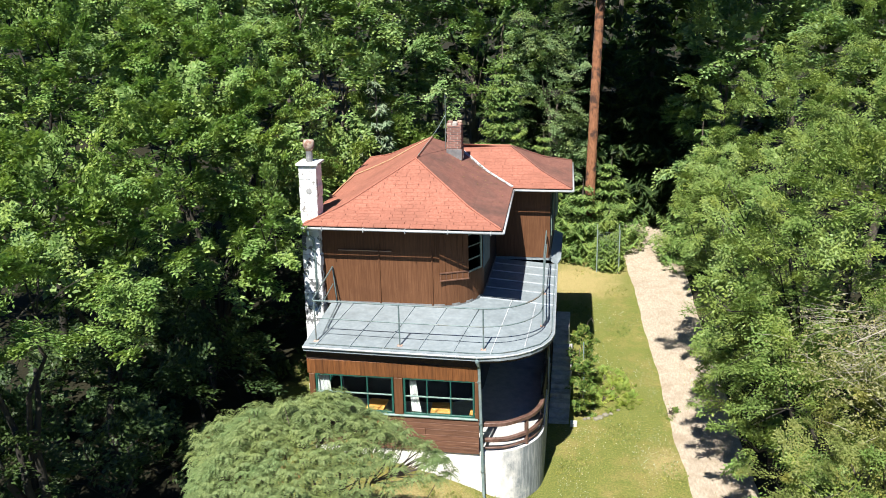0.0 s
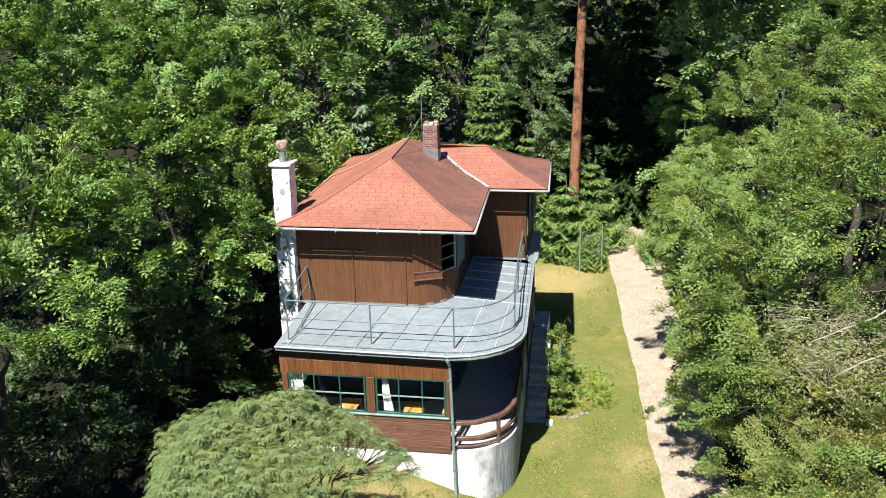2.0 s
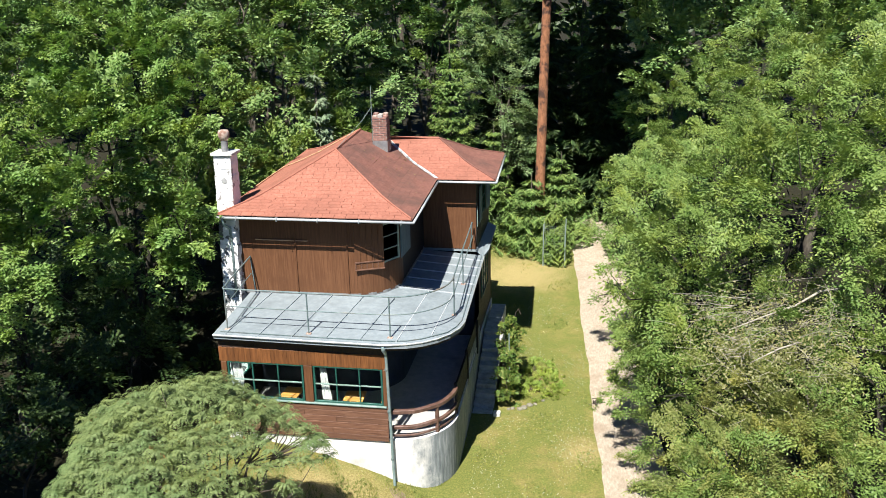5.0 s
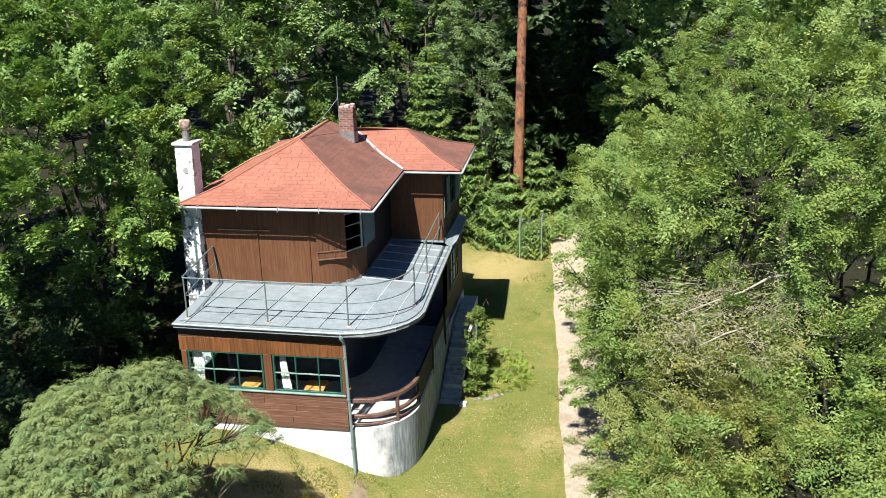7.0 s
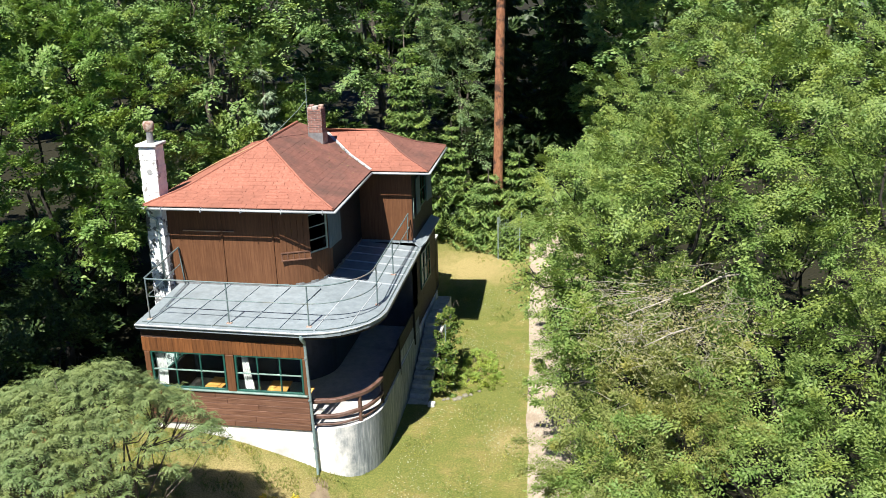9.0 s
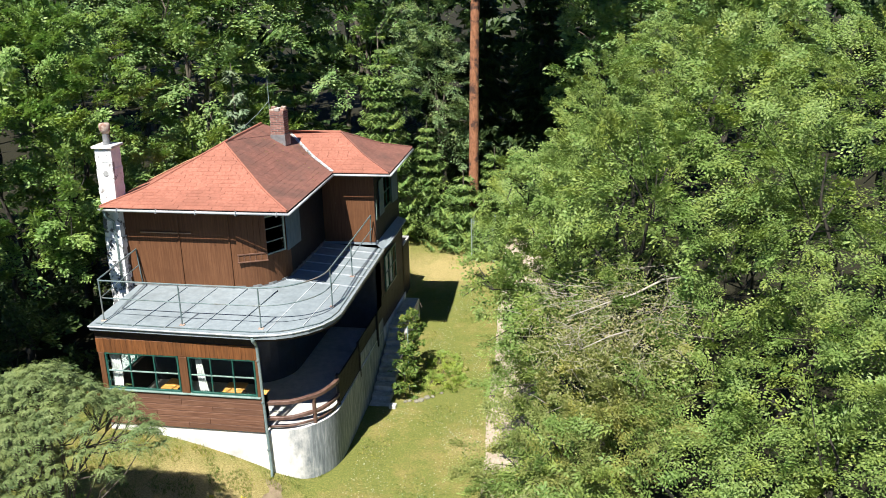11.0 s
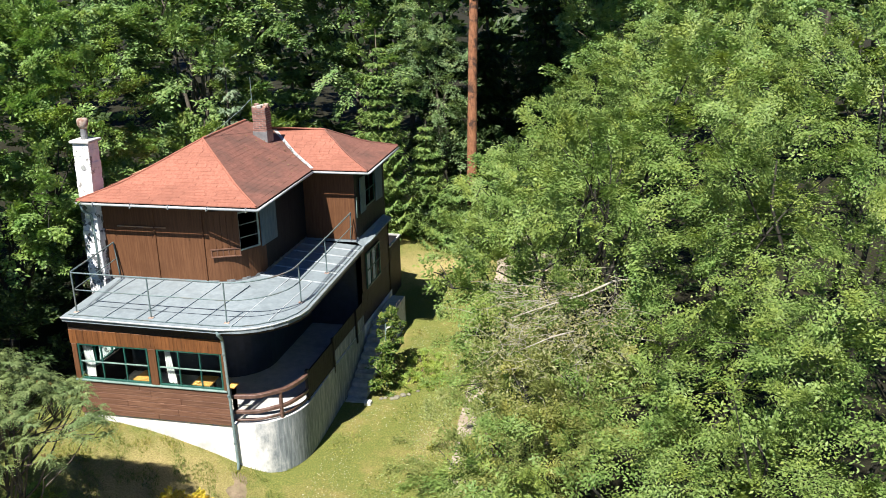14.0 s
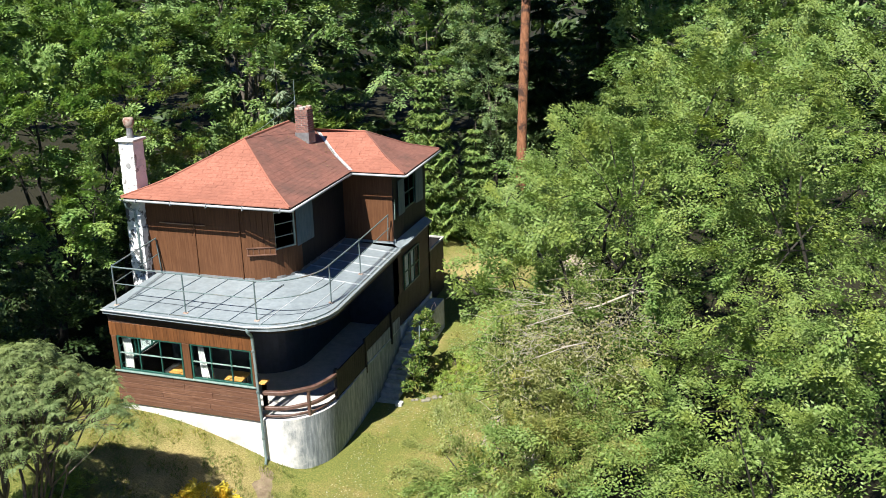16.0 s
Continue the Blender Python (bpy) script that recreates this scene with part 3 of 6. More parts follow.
roof = hpart("roof", slab(bmesh.new(), [skewed(*p) for p in [(EX0 + 0.03, EY0 + 0.03), (EX1 - 0.03, EY0 + 0.03), (EX1 - 0.03, WY + 0.03), (WX - 0.03, WY + 0.03), (WX - 0.03, EY1 - 0.03), (EX0 + 0.03, EY1 - 0.03)]], EZ - 0.12, EZ - 0.03), WOOD_DARK, label="red hipped shingle roof, right slopes coloured darker for shade")
deck = bmesh.new()
for at, span, top, mat in PLANES.values():
    ds = [0, 0.3, 0.6, 0.9, 1.2, 1.6, min(2.005, top)] + ([2.3, top] if top > 2.3 else [])
    for d0, d1 in zip(ds, ds[1:]):
        (a, b2), (c, d) = span(d0 + 1e-4), span(d1 - 1e-4)
        q = [deck.verts.new((*at(dd, s), roof_z(dd) - 0.03)) for dd, s in ((d0, a), (d0, b2), (d1, max(d, c)), (d1, min(c, d)))]
        deck.faces.new(q)
part("deck", deck, SHINGLE_SHADED, roof)


# roof covering: ridge caps, flashing, gutters
def roof_line(d0, d1, f, n=8):
    return [(*skewed(*f(d0 + (d1 - d0) * k / n)), roof_z(d0 + (d1 - d0) * k / n) + 0.012) for k in range(n + 1)]


HIPS = [
    (0, TOPD, lambda d: (EX0 + d, EY0 + d), SHINGLE), (0, TOPD, lambda d: (EX1 - d, EY0 + d), SHINGLE), (0, TOPD, lambda d: (EX0 + d, EY1 - d), SHINGLE),
    (0, WTOP, lambda d: (WX - d, WY + d), SHINGLE_SHADED), (0, WTOP, lambda d: (WX - d, EY1 - d), SHINGLE_SHADED),
]
for d0, d1, f, mat in HIPS:
    part("ridge_cap", tubed(roof_line(d0, d1, f), 0.03, 6), mat, roof)
part("ridge_cap", tubed([(*skewed((EX0 + EX1) / 2, y), roof_z(TOPD)) for y in (EY0 + TOPD, EY1 - TOPD)], 0.05, 6), SHINGLE, roof)
part("ridge_cap", tubed([(*skewed(x, WY + WTOP), roof_z(WTOP)) for x in (EX1 - WTOP, WX - WTOP)], 0.05, 6), SHINGLE, roof)
bm = bmesh.new()
line = roof_line(0, 1.95, lambda d: (EX1 - d, WY + d), 10)
strip = [[bm.verts.new((x + s * 0.042, y + s * 0.042, z + 0.01 + 0.01 * abs(s))) for s in (-1, 0, 1)] for x, y, z in line]
for a, c in zip(strip, strip[1:]):
    for j in (0, 1):
        bm.faces.new((a[j], a[j + 1], c[j + 1], c[j]))
part("valley_flashing", bm, ZINC, roof, "pale grey metal valley strip with fallen leaves")


def gutter(pts, name="gutter"):
    bm = tubed([(*skewed(x, y), z) for x, y, z in pts], 0.036, 8)
    hpart(name, bm, ZINC, label="pale zinc roof gutter", smooth=True)


GZ = EZ - 0.085
gutter([(EX0 - 0.02, EY0 - 0.05, GZ), (EX1 + 0.05, EY0 - 0.05, GZ)])
gutter([(EX1 + 0.05, EY0 - 0.05, GZ), (EX1 + 0.05, WY - 0.05, GZ)])
gutter([(EX1 + 0.05, WY - 0.05, GZ), (WX + 0.05, WY - 0.05, GZ)])
gutter([(WX + 0.05, WY - 0.05, GZ), (WX + 0.05, EY1, GZ)])
for k in range(5):
    hpart("gutter_bracket", boxed(-4.6 + k * 1.15, -4.585 + k * 1.15, EY0 - 0.11, EY0 + 0.05, GZ - 0.06, GZ + 0.06), ZINC)
hpart("roof_downpipe", tubed([(-5.02, 2.36, GZ - 0.04), (-5.02, 2.42, 6.15), (-4.98, 2.72, 5.95), (-4.98, 2.76, 5.5), (-4.98, 2.76, 4.0)], 0.04, 8), PIPE, label="grey-green downpipe beside the white chimney", smooth=True)
hpart("drainpipe", tubed([(-0.12, 0.30, 3.74), (-0.12, 0.31, 3.6), (-0.10, 0.42, 3.46), (-0.09, 0.44, 3.3), (-0.01, 0.44, 0.0), (0.0, 0.43, -0.25), (0.03, 0.33, -0.36)], [0.07, 0.055, 0.042, 0.04, 0.04, 0.04, 0.04], 10), PIPE, label="grey-green drainpipe down the front corner", smooth=True)
for z in (0.4, 1.8, 3.0):
    hpart("pipe_clip", tubed([(-0.02 - 0.025 * z, 0.44, z - 0.025), (-0.02 - 0.025 * z, 0.44, z + 0.025)], 0.05, 10), RAILING)

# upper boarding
# boards for the sides away from the sun carry shade in their colour
shaded_board = finish("board", boxed(-0.071, 0.071, 0.0, 0.022, 0.0, 1.0), WOOD_SIDE_SHADED)
board_mesh = finish("board", boxed(-0.0725, 0.0725, 0.0, 0.022, 0.0, 1.0), WOOD)


def boards(plan, z0, z1, parent, width=0.145, mesh=None, skip=None, jut=0.02):
    """Upright boards side by side along a plan line, proud of it to its right."""
    for a, c in zip(plan, plan[1:]):
        a, c = Vector(a), Vector(c)
        n = max(1, round((c - a).length / width))
        turn = math.atan2((c - a).y, (c - a).x)
        for k in range(n):
            p = a.lerp(c, (k + 0.5) / n)
            lo = z0 + (0.004 if k % 2 else 0)
            for s0, s1 in (skip(p, lo, z1) if skip else ((lo, z1),)):
                ob = new("board", mesh or board_mesh)
                ob.parent = parent
                ob.matrix_basis = pose(p.x, p.y, s0, 0, 0, math.degrees(turn)) @ Matrix.Translation((0, -jut - 0.0008 * (k % 3), 0)) @ Matrix.Diagonal(((c - a).length / n / 0.145, 1, s1 - s0, 1))


def arc_pt(r, deg):
    return (-1.75 + r * math.cos(radians(deg)), 4.35 + r * math.sin(radians(deg)))


W0, W1, WZ0, WZ1 = -46, -14, 4.84, 5.98


def window_gap(p, lo, hi):
    deg = math.degrees(math.atan2(p.y - 4.35, p.x + 1.75))
    if W0 < deg < W1 and p.x > -1.7 and p.y < 4.3:
        return ((lo, WZ0), (WZ1, hi))
    return ((lo, hi),)


def wing_gap(p, lo, hi):
    return ((lo, 4.80), (5.92, hi)) if 8.55 < p.y < 9.65 else ((lo, hi),)


front_line = [(-4.95, 3.05), (-1.75, 3.05)]
for seg, z0, z1 in (
    (front_line + [arc_pt(1.3, a) for a in (-84, -72, -60, W0)], 3.9, 6.42), ([arc_pt(1.3, W0), arc_pt(1.3, W1)], 3.9, WZ0), ([arc_pt(1.3, W0), arc_pt(1.3, W1)], WZ1, 6.42),
    ([arc_pt(1.3, W1), arc_pt(1.3, 0), (-0.45, 7.58), (1.30, 7.58), (1.30, 8.55)], 3.9, 6.42), ([(1.30, 8.55), (1.30, 9.65)], 3.9, 4.80), ([(1.30, 8.55), (1.30, 9.65)], 5.92, 6.42),
    ([(1.30, 9.65), (1.30, 10.9), (-4.95, 10.9), (-4.95, 3.05)], 3.9, 6.42),
):
    upper_wall = hpart("wall", band(bmesh.new(), seg, z0, z1, 0.12), WOOD_DARK, label="brown boarded upper wall with a rounded corner")
boards([(-4.95, 3.05), (-1.75, 3.05)], 3.99, 6.32, upper_wall)
boards([arc_pt(1.3, a) for a in range(-90, 1, 6)], 3.99, 6.32, upper_wall, skip=window_gap)
boards([(-0.45, 4.35), (-0.45, 7.56)], 3.99, 6.32, upper_wall, mesh=shaded_board)
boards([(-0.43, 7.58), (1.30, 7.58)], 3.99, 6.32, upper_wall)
boards([(1.30, 7.58), (1.30, 10.9)], 3.99, 6.32, upper_wall, mesh=shaded_board, skip=wing_gap)
for x in (-4.86, -3.22, -1.72):
    hpart("batten", soften(boxed(x - 0.022, x + 0.022, 2.995, 3.03, 4.0, 6.3), 0.004), WOOD, upper_wall)
hpart("batten", boxed(-4.38, -2.85, 2.995, 3.03, 5.55, 5.575), WOOD_PALE, upper_wall)
hpart("skirting", band(bmesh.new(), [(-4.9, 3.02), (-1.75, 3.02)] + [arc_pt(1.335, a) for a in (-80, -60, -40, -20, 0)] + [(-0.415, 7.5)], 3.94, 4.03, 0.02), FLASHING)
hpart("floor", boxed(-4.85, -1.8, 3.2, 10.8, 3.92, 4.0), WOOD_DARK)


def sash(p0, p1, z0, z1, mat, columns=1, rows_=3, name="window", bar=0.035, depth=0.05, label="", horizontals=None):
    """A window between two plan points: frame, bars and panes."""
    p0, p1 = Vector(p0), Vector(p1)
    w = (p1 - p0).length
    win = new(name)
    win.parent = house
    win.matrix_parent_inverse = Matrix.Translation((2, -5, 0))
    win.matrix_basis = pose(p0.x, p0.y, z0, 0, 0, math.degrees(math.atan2((p1 - p0).y, (p1 - p0).x)))
    tagged(win, label)
    h = z1 - z0
    f = bar * 1.5
    for x0, x1, q0, q1 in ((0, f, 0, h), (w - f, w, 0, h), (f, w - f, 0, f), (f, w - f, h - f, h)):
        part("frame", soften(boxed(x0, x1, -depth / 2, depth / 2, q0, q1), 0.004), mat, win)
    for k in range(1, columns):
        x = w * k / columns
        part("glazing_bar", boxed(x - bar / 2, x + bar / 2, -depth / 2.2, depth / 2.2, f, h - f), mat, win)
    for k in range(1, rows_):
        z = h * k / rows_
        part("glazing_bar", boxed(f, w - f, -depth / 2.0, depth / 2.0, z - bar / 3.2, z + bar / 3.2), horizontals or mat, win)
    for i in range(columns):
        for k in range(rows_):
            x0, x1, q0, q1 = w * i / columns, w * (i + 1) / columns, h * k / rows_, h * (k + 1) / rows_
            pane = part("pane", boxed(x0 + 0.015, x1 - 0.015, -0.003, 0.003, q0 + 0.015, q1 - 0.015), GLASS, win)
            pane.visible_shadow = False
    return win


sash(arc_pt(1.32, W0), arc_pt(1.32, W1), WZ0, WZ1, CREAM, 1, 3, label="narrow bedroom window with pale bars", bar=0.03)


def shutter(p0, p1, z0, z1, mat, slats, label):
    """A boarded shutter that lies open against the wall, with a slatted foot."""
    p0, p1 = Vector(p0), Vector(p1)
    w, h = (p1 - p0).length, z1 - z0
    sh = new("shutter")
    sh.parent = house
    sh.matrix_parent_inverse = Matrix.Translation((2, -5, 0))
    sh.matrix_basis = pose(p0.x, p0.y, z0, 0, 0, math.degrees(math.atan2((p1 - p0).y, (p1 - p0).x)))
    tagged(sh, label)
    n = 5
    for k in range(n):
        part("plank", soften(boxed(w * k / n + 0.003, w * (k + 1) / n - 0.003, -0.02, 0.012, 0.0, h), 0.004), mat, sh)
    if slats:
        for k in range(6):
            x = 0.02 + (w - 0.04) * k / 5
            part("slat", soften(boxed(x - 0.016, x + 0.016, -0.034, -0.018, 0.03, 0.24), 0.004), WOOD_FLAT, sh)
        for z in (0.0, 0.22):
            part("slat_rail", soften(boxed(-0.01, w + 0.01, -0.044, -0.018, z, z + 0.04), 0.006), WOOD_FLAT, sh)
    return sh


shutter((-1.50, 2.97), arc_pt(1.46, W0), 4.74, 6.1, WOOD, True, "brown boarded shutter with a bleached slatted foot, folded open")
shutter(arc_pt(1.36, W1 + 2), (-0.36, 5.05), 4.80, 6.02, SHUTTER_BLUE, False, "grey-blue back of an open shutter")
sash((1.32, 8.55), (1.32, 9.65), 4.80, 5.92, GREEN, 2, 2, label="green upper side window")
shutter((1.36, 7.98), (1.37, 8.52), 4.76, 5.95, SHUTTER_BLUE, False, "grey-blue shutter beside the side window")
shutter((1.37, 9.68), (1.42, 10.3), 4.76, 5.95, SHUTTER_BLUE, False, "grey-blue shutter beside the side window")
hpart("edge_board", boxed(1.335, 1.35, 7.62, 7.70, 4.72, 5.4), SILL)

# side canopy and lower side window
bm = bmesh.new()
q = [(1.31, 7.5, 3.97), (1.56, 7.5, 3.80), (1.66, 8.0, 3.84), (1.62, 10.7, 3.88), (1.31, 10.7, 4.0)]
top, low = [bm.verts.new(v) for v in q], [bm.verts.new((x, y, z - 0.05)) for x, y, z in q]
bm.faces.new(top), bm.faces.new(low[::-1])
for k in range(5):
    bm.faces.new((low[k], low[(k + 1) % 5], top[(k + 1) % 5], top[k]))
hpart("canopy", bm, METAL, label="blue-grey metal canopy over the side window")
sash((1.40, 8.15), (1.40, 9.75), 2.05, 3.3, GREEN, 3, 2, label="green lower side window with pale curtains")
for y in (8.35, 8.95):
    hpart("curtain", boxed(1.375, 1.385, y, y + 0.28, 2.1, 3.25), CURTAIN)
side_wall = hpart("wall", boxed(1.30, 1.345, 7.62, 10.95, FLOOR, 3.7), WOOD_DARK)
boards([(1.345, 7.62), (1.345, 10.95)], 0.95, 2.03, side_wall, mesh=shaded_board)

# glazed front of the porch
for x0, x1 in ((-4.62, -4.46), (-2.34, -2.11), (-0.22, -0.12)):
    hpart("post", soften(boxed(x0, x1, 0.5, 0.62, 1.91, 2.955), 0.008), WOOD, label="brown porch post")
siding = hpart("siding", boxed(-4.6, -0.13, 0.55, 0.59, FLOOR - 0.03, 1.86), WOOD_DARK, label="weathered brown horizontal boards")
for k in range(6):
    z = 0.86 + k * 0.168
    cut = -2.25 + 0.9 * math.sin(k * 2.4)
    for x0, x1 in ((-4.62, cut - 0.003), (cut + 0.003, -0.12)):
        part("board", soften(boxed(x0, x1, 0.505, 0.55, z + 0.003, z + 0.165), 0.006), WOOD_FLAT, siding)
hpart("sill", soften(boxed(-4.62, -0.14, 0.46, 0.62, 1.87, 1.91), 0.006), SILL, label="pale green window sill")
for x0, x1 in ((-4.45, -2.36), (-2.09, -0.23)):
    sash((x0, 0.54), (x1, 0.54), 1.915, 2.97, GREEN, 3, 2, label="bottle green porch window with six panes", horizontals=SILL, bar=0.032)
# dark backing runs up to the terrace, standing in for the gap's shade
fascia = hpart("fascia", boxed(-4.66, -0.12, 0.53, 0.56, 2.95, 3.62), WOOD_DARK, label="orange-brown boarded fascia above the windows")
fascia_board = finish("board", soften(boxed(-0.055, 0.055, 0.0, 0.022, 0.0, 0.40), 0.004), WOOD_RED)
for k in range(41):
    ob = new("board", fascia_board)
    ob.parent = fascia
    ob.matrix_basis = pose(-4.60 + k * 0.1105, 0.505 + 0.003 * (k % 3), 2.965 - 0.006 * (k % 2))
for x, w0, w1 in ((-4.40, 0.30, 0.30), (-2.0, 0.16, 0.26)):
    bm = bmesh.new()
    cols = []
    for k in range(13):
        f = k / 12
        cols.append([bm.verts.new((x + 0.12 + (f - 0.5) * w + 0.10 * g, 0.68 + 0.025 * math.sin(k * 2.1), z)) for z, w, g in ((2.95, w0, 0.0), (2.4, (w0 + w1) / 2, 0.4), (1.92, w1, 0.9 if x > -3 else 0.1))])
    for a, c in zip(cols, cols[1:]):
        for j in (0, 1):
            bm.faces.new((a[j], c[j], c[j + 1], a[j + 1]))
    bmesh.ops.solidify(bm, geom=bm.faces[:], thickness=0.006)
    hpart("curtain", bm, CURTAIN, label="white cotton curtain drawn aside", smooth=True)
# end wall of the porch on the chimney side, glazed above
end_wall = hpart("wall", boxed(-4.62, -4.56, 0.62, 3.1, FLOOR, 1.86), WOOD_DARK)
sash((-4.59, 0.66), (-4.59, 3.0), 1.9, 3.1, GREEN, 3, 2, label="green end window of the porch")

# curved wooden parapet rails
def rim_pt(deg, r):
    return (-0.1 + r * math.cos(radians(deg)), 2.14 + r * math.sin(radians(deg)))


for z, r, w, hgt in ((1.70, 1.52, 0.075, 0.055), (1.24, 1.52, 0.055, 0.05), (1.00, 1.52, 0.03, 0.03)):
    bm = bmesh.new()
    rings = []
    for k in range(15):
        deg = -88 + 90 * k / 14
        ring = []
        for dr, dz in ((-w, -hgt), (w, -hgt), (w, hgt), (-w, hgt)):
            x, y = rim_pt(deg, r + dr * 0.8)
            ring.append(bm.verts.new((x, y, z + dz + 0.008 * math.sin(k * 1.3))))
        rings.append(ring)
    for a, c in zip(rings, rings[1:]):
        for j in range(4):
            bm.faces.new((a[j], a[(j + 1) % 4], c[(j + 1) % 4], c[j]))
    bm.faces.new(rings[0][::-1]), bm.faces.new(rings[-1])
    hpart("handrail" if z > 1.5 else "rail", soften(bm, 0.012), WOOD_RAIL, label="curved dark brown wooden rail round the porch")
for deg in (-40,):
    x, y = rim_pt(deg, 1.52)
    hpart("rail_post", tubed([(x, y, FLOOR - (0.12 if deg < 0 else 0)), (x, y, 1.72)], 0.055, 10), WOOD_RAIL)
for y in (2.24, 4.43, 6.7):
    hpart("porch_post", soften(boxed(1.37, 1.46, y - 0.05, y + 0.05, FLOOR - 0.22, 1.84), 0.01), WOOD_SIDE_SHADED, label="dark wooden rail post on the porch wall")

# terrace railing
railing = hpart("railing", tubed([(-4.57, 2.98, 5.06), (-4.45, 0.72, 4.95)] + [(-4.40, 0.66, 4.95), (-2.16, 0.62, 4.94), (-0.1, 0.60, 4.94)] + [(-0.1 + 1.5 * math.cos(radians(a)), 2.12 + 1.5 * math.sin(radians(a)), 4.93) for a in range(-80, 1, 10)] + [(1.28, 4.7, 4.9), (1.20, 7.38, 4.95)], 0.021, 8), RAILING, label="thin grey-green steel terrace railing")
part("mid_rail", tubed([(-4.58, 2.98, 4.55), (-4.43, 0.70, 4.45), (-2.16, 0.62, 4.45), (-0.1, 0.60, 4.45)] + [(-0.1 + 1.5 * math.cos(radians(a)), 2.12 + 1.5 * math.sin(radians(a)), 4.45) for a in range(-80, 1, 10)] + [(1.28, 4.7, 4.42), (1.22, 7.4, 4.5)], 0.015, 8), RAILING, railing)
for x, y in ((-4.40, 0.66), (-2.16, 0.62), (0.0, 0.62), (1.39, 2.3), (1.28, 4.7)):
    z = terrace_at(x, y)
    part("railing_post", tubed([(x, y, z), (x, y, 4.95)], 0.02, 8), RAILING, railing)
    part("base_plate", soften(boxed(x - 0.07, x + 0.07, y - 0.05, y + 0.05, z - 0.01, z + 0.02), 0.006), CLAY, railing, "rusty base plate")
part("railing_post", tubed([(1.20, 7.38, 4.95), (1.12, 7.5, 4.05)], 0.018, 8), RAILING, railing)
part("railing_post", tubed([(-4.57, 2.98, 5.06), (-4.50, 2.98, 4.0)], 0.018, 8), RAILING, railing)

# chimneys
stack = hpart("brick_chimney", boxed(-1.965, -1.535, 7.515, 7.945, 7.1, 8.28), MORTAR, label="red brick chimney with pale mortar")
brick_a = finish("brick", boxed(-0.098, 0.098, -0.014, 0.05, 0, 0.054), BRICK)
brick_b = finish("brick", boxed(-0.05, 0.05, -0.014, 0.05, 0, 0.054), BRICK)
for course in range(16):
    z = 7.12 + course * 0.074
    for cx, cy, turn in ((-1.75, 7.515, 0), (-1.535, 7.73, 90), (-1.75, 7.945, 180), (-1.965, 7.73, 270)):
        for k in ((-0.108, 0.108) if course % 2 else (-0.165, 0.0, 0.165)):
            ob = new("brick", brick_a if course % 2 or k == 0 else brick_b)
            ob.parent = stack
            ob.matrix_basis = pose(cx, cy, z, 0, 0, turn) @ Matrix.Translation((k, -0.001, 0))
for k, (x, y, h) in enumerate(((-1.90, 7.58, 0.05), (-1.72, 7.56, 0.09), (-1.60, 7.66, 0.04), (-1.61, 7.86, 0.10), (-1.78, 7.89, 0.06), (-1.90, 7.76, 0.11))):
    part("crumbled_brick", soften(boxed(x - 0.085, x + 0.075, y - 0.07, y + 0.06, 8.26, 8.29 + h), 0.02), (CLAY, MORTAR, BRICK)[k % 3], stack, "crumbling chimney top")
bm = boxed(-1.995, -1.505, 7.485, 7.975, 7.12, 7.53)
part("flashing", bm, FLASHING, stack, "grey lead flashing at the chimney foot")

bm = bmesh.new()
for z, x0, x1, y0, y1 in ((-0.4, -5.44, -4.86, 2.72, 3.4), (6.2, -5.32, -4.84, 2.78, 3.3), (8.0, -5.28, -4.80, 2.8, 3.26)):
    ring = [bm.verts.new(p) for p in ((x0, y0, z), (x1, y0, z), (x1, y1, z), (x0, y1, z))]
    if z > 0:
        for k in range(4):
            bm.faces.new((last[k], last[(k + 1) % 4], ring[(k + 1) % 4], ring[k]))
    last = ring
bm.faces.new(last)
white = hpart("white_chimney", bm, WHITEWASH, label="tall whitewashed masonry chimney with flaking patches")
# rough masonry courses under the whitewash
for z in range(46):
    h = -0.3 + z * 0.18
    grow = 0.006 + 0.006 * math.sin(z * 2.3)
    f = min(1, (h + 0.4) / 6.6)
    x0, x1, y0, y1 = -5.44 + 0.12 * f, -4.86 + 0.02 * f, 2.72 + 0.06 * f, 3.4 - 0.1 * f
    if h > 6.2:
        g = (h - 6.2) / 1.8
        x0, x1, y0, y1 = -5.32 + 0.04 * g, -4.84 + 0.04 * g, 2.78 + 0.02 * g, 3.3 - 0.04 * g
    cut = x0 + (x1 - x0) * (0.35 + 0.3 * (z % 2))
    jut = 0.012 * math.sin(z * 5.1)
    for a, c, out in ((x0 - grow, cut - 0.001, 0.006), (cut + 0.001, x1 + grow + max(jut, 0), 0.010)):
        hpart("block", soften(boxed(a, c, y0 - grow - out, y1 + grow, h + 0.001, h + 0.178), 0.007), WHITEWASH if h > 6.3 else WHITEWASH_OLD, white).matrix_parent_inverse = Matrix()
part("cap", soften(boxed(-5.35, -4.73, 2.72, 3.36, 8.0, 8.075), 0.012), PLASTER, white, "pale concrete cap slab")
part("flue_pipe", tubed([(-5.04, 3.04, 8.05), (-5.04, 3.04, 8.42)], [0.10, 0.09], 12), FLASHING, white)
part("cowl", tubed([(-5.04, 3.04, 8.38), (-5.04, 3.04, 8.48), (-5.04, 3.04, 8.60), (-5.04, 3.04, 8.66)], [0.10, 0.15, 0.16, 0.13], 14), CLAY, white, "sooty terracotta chimney cowl", smooth=True)
part("cleaning_door", tubed([(-5.03, 2.80, 7.30), (-5.03, 2.765, 7.30)], [0.10, 0.085], 7), PLASTER_OLD, white, "cracked round plaster cover")
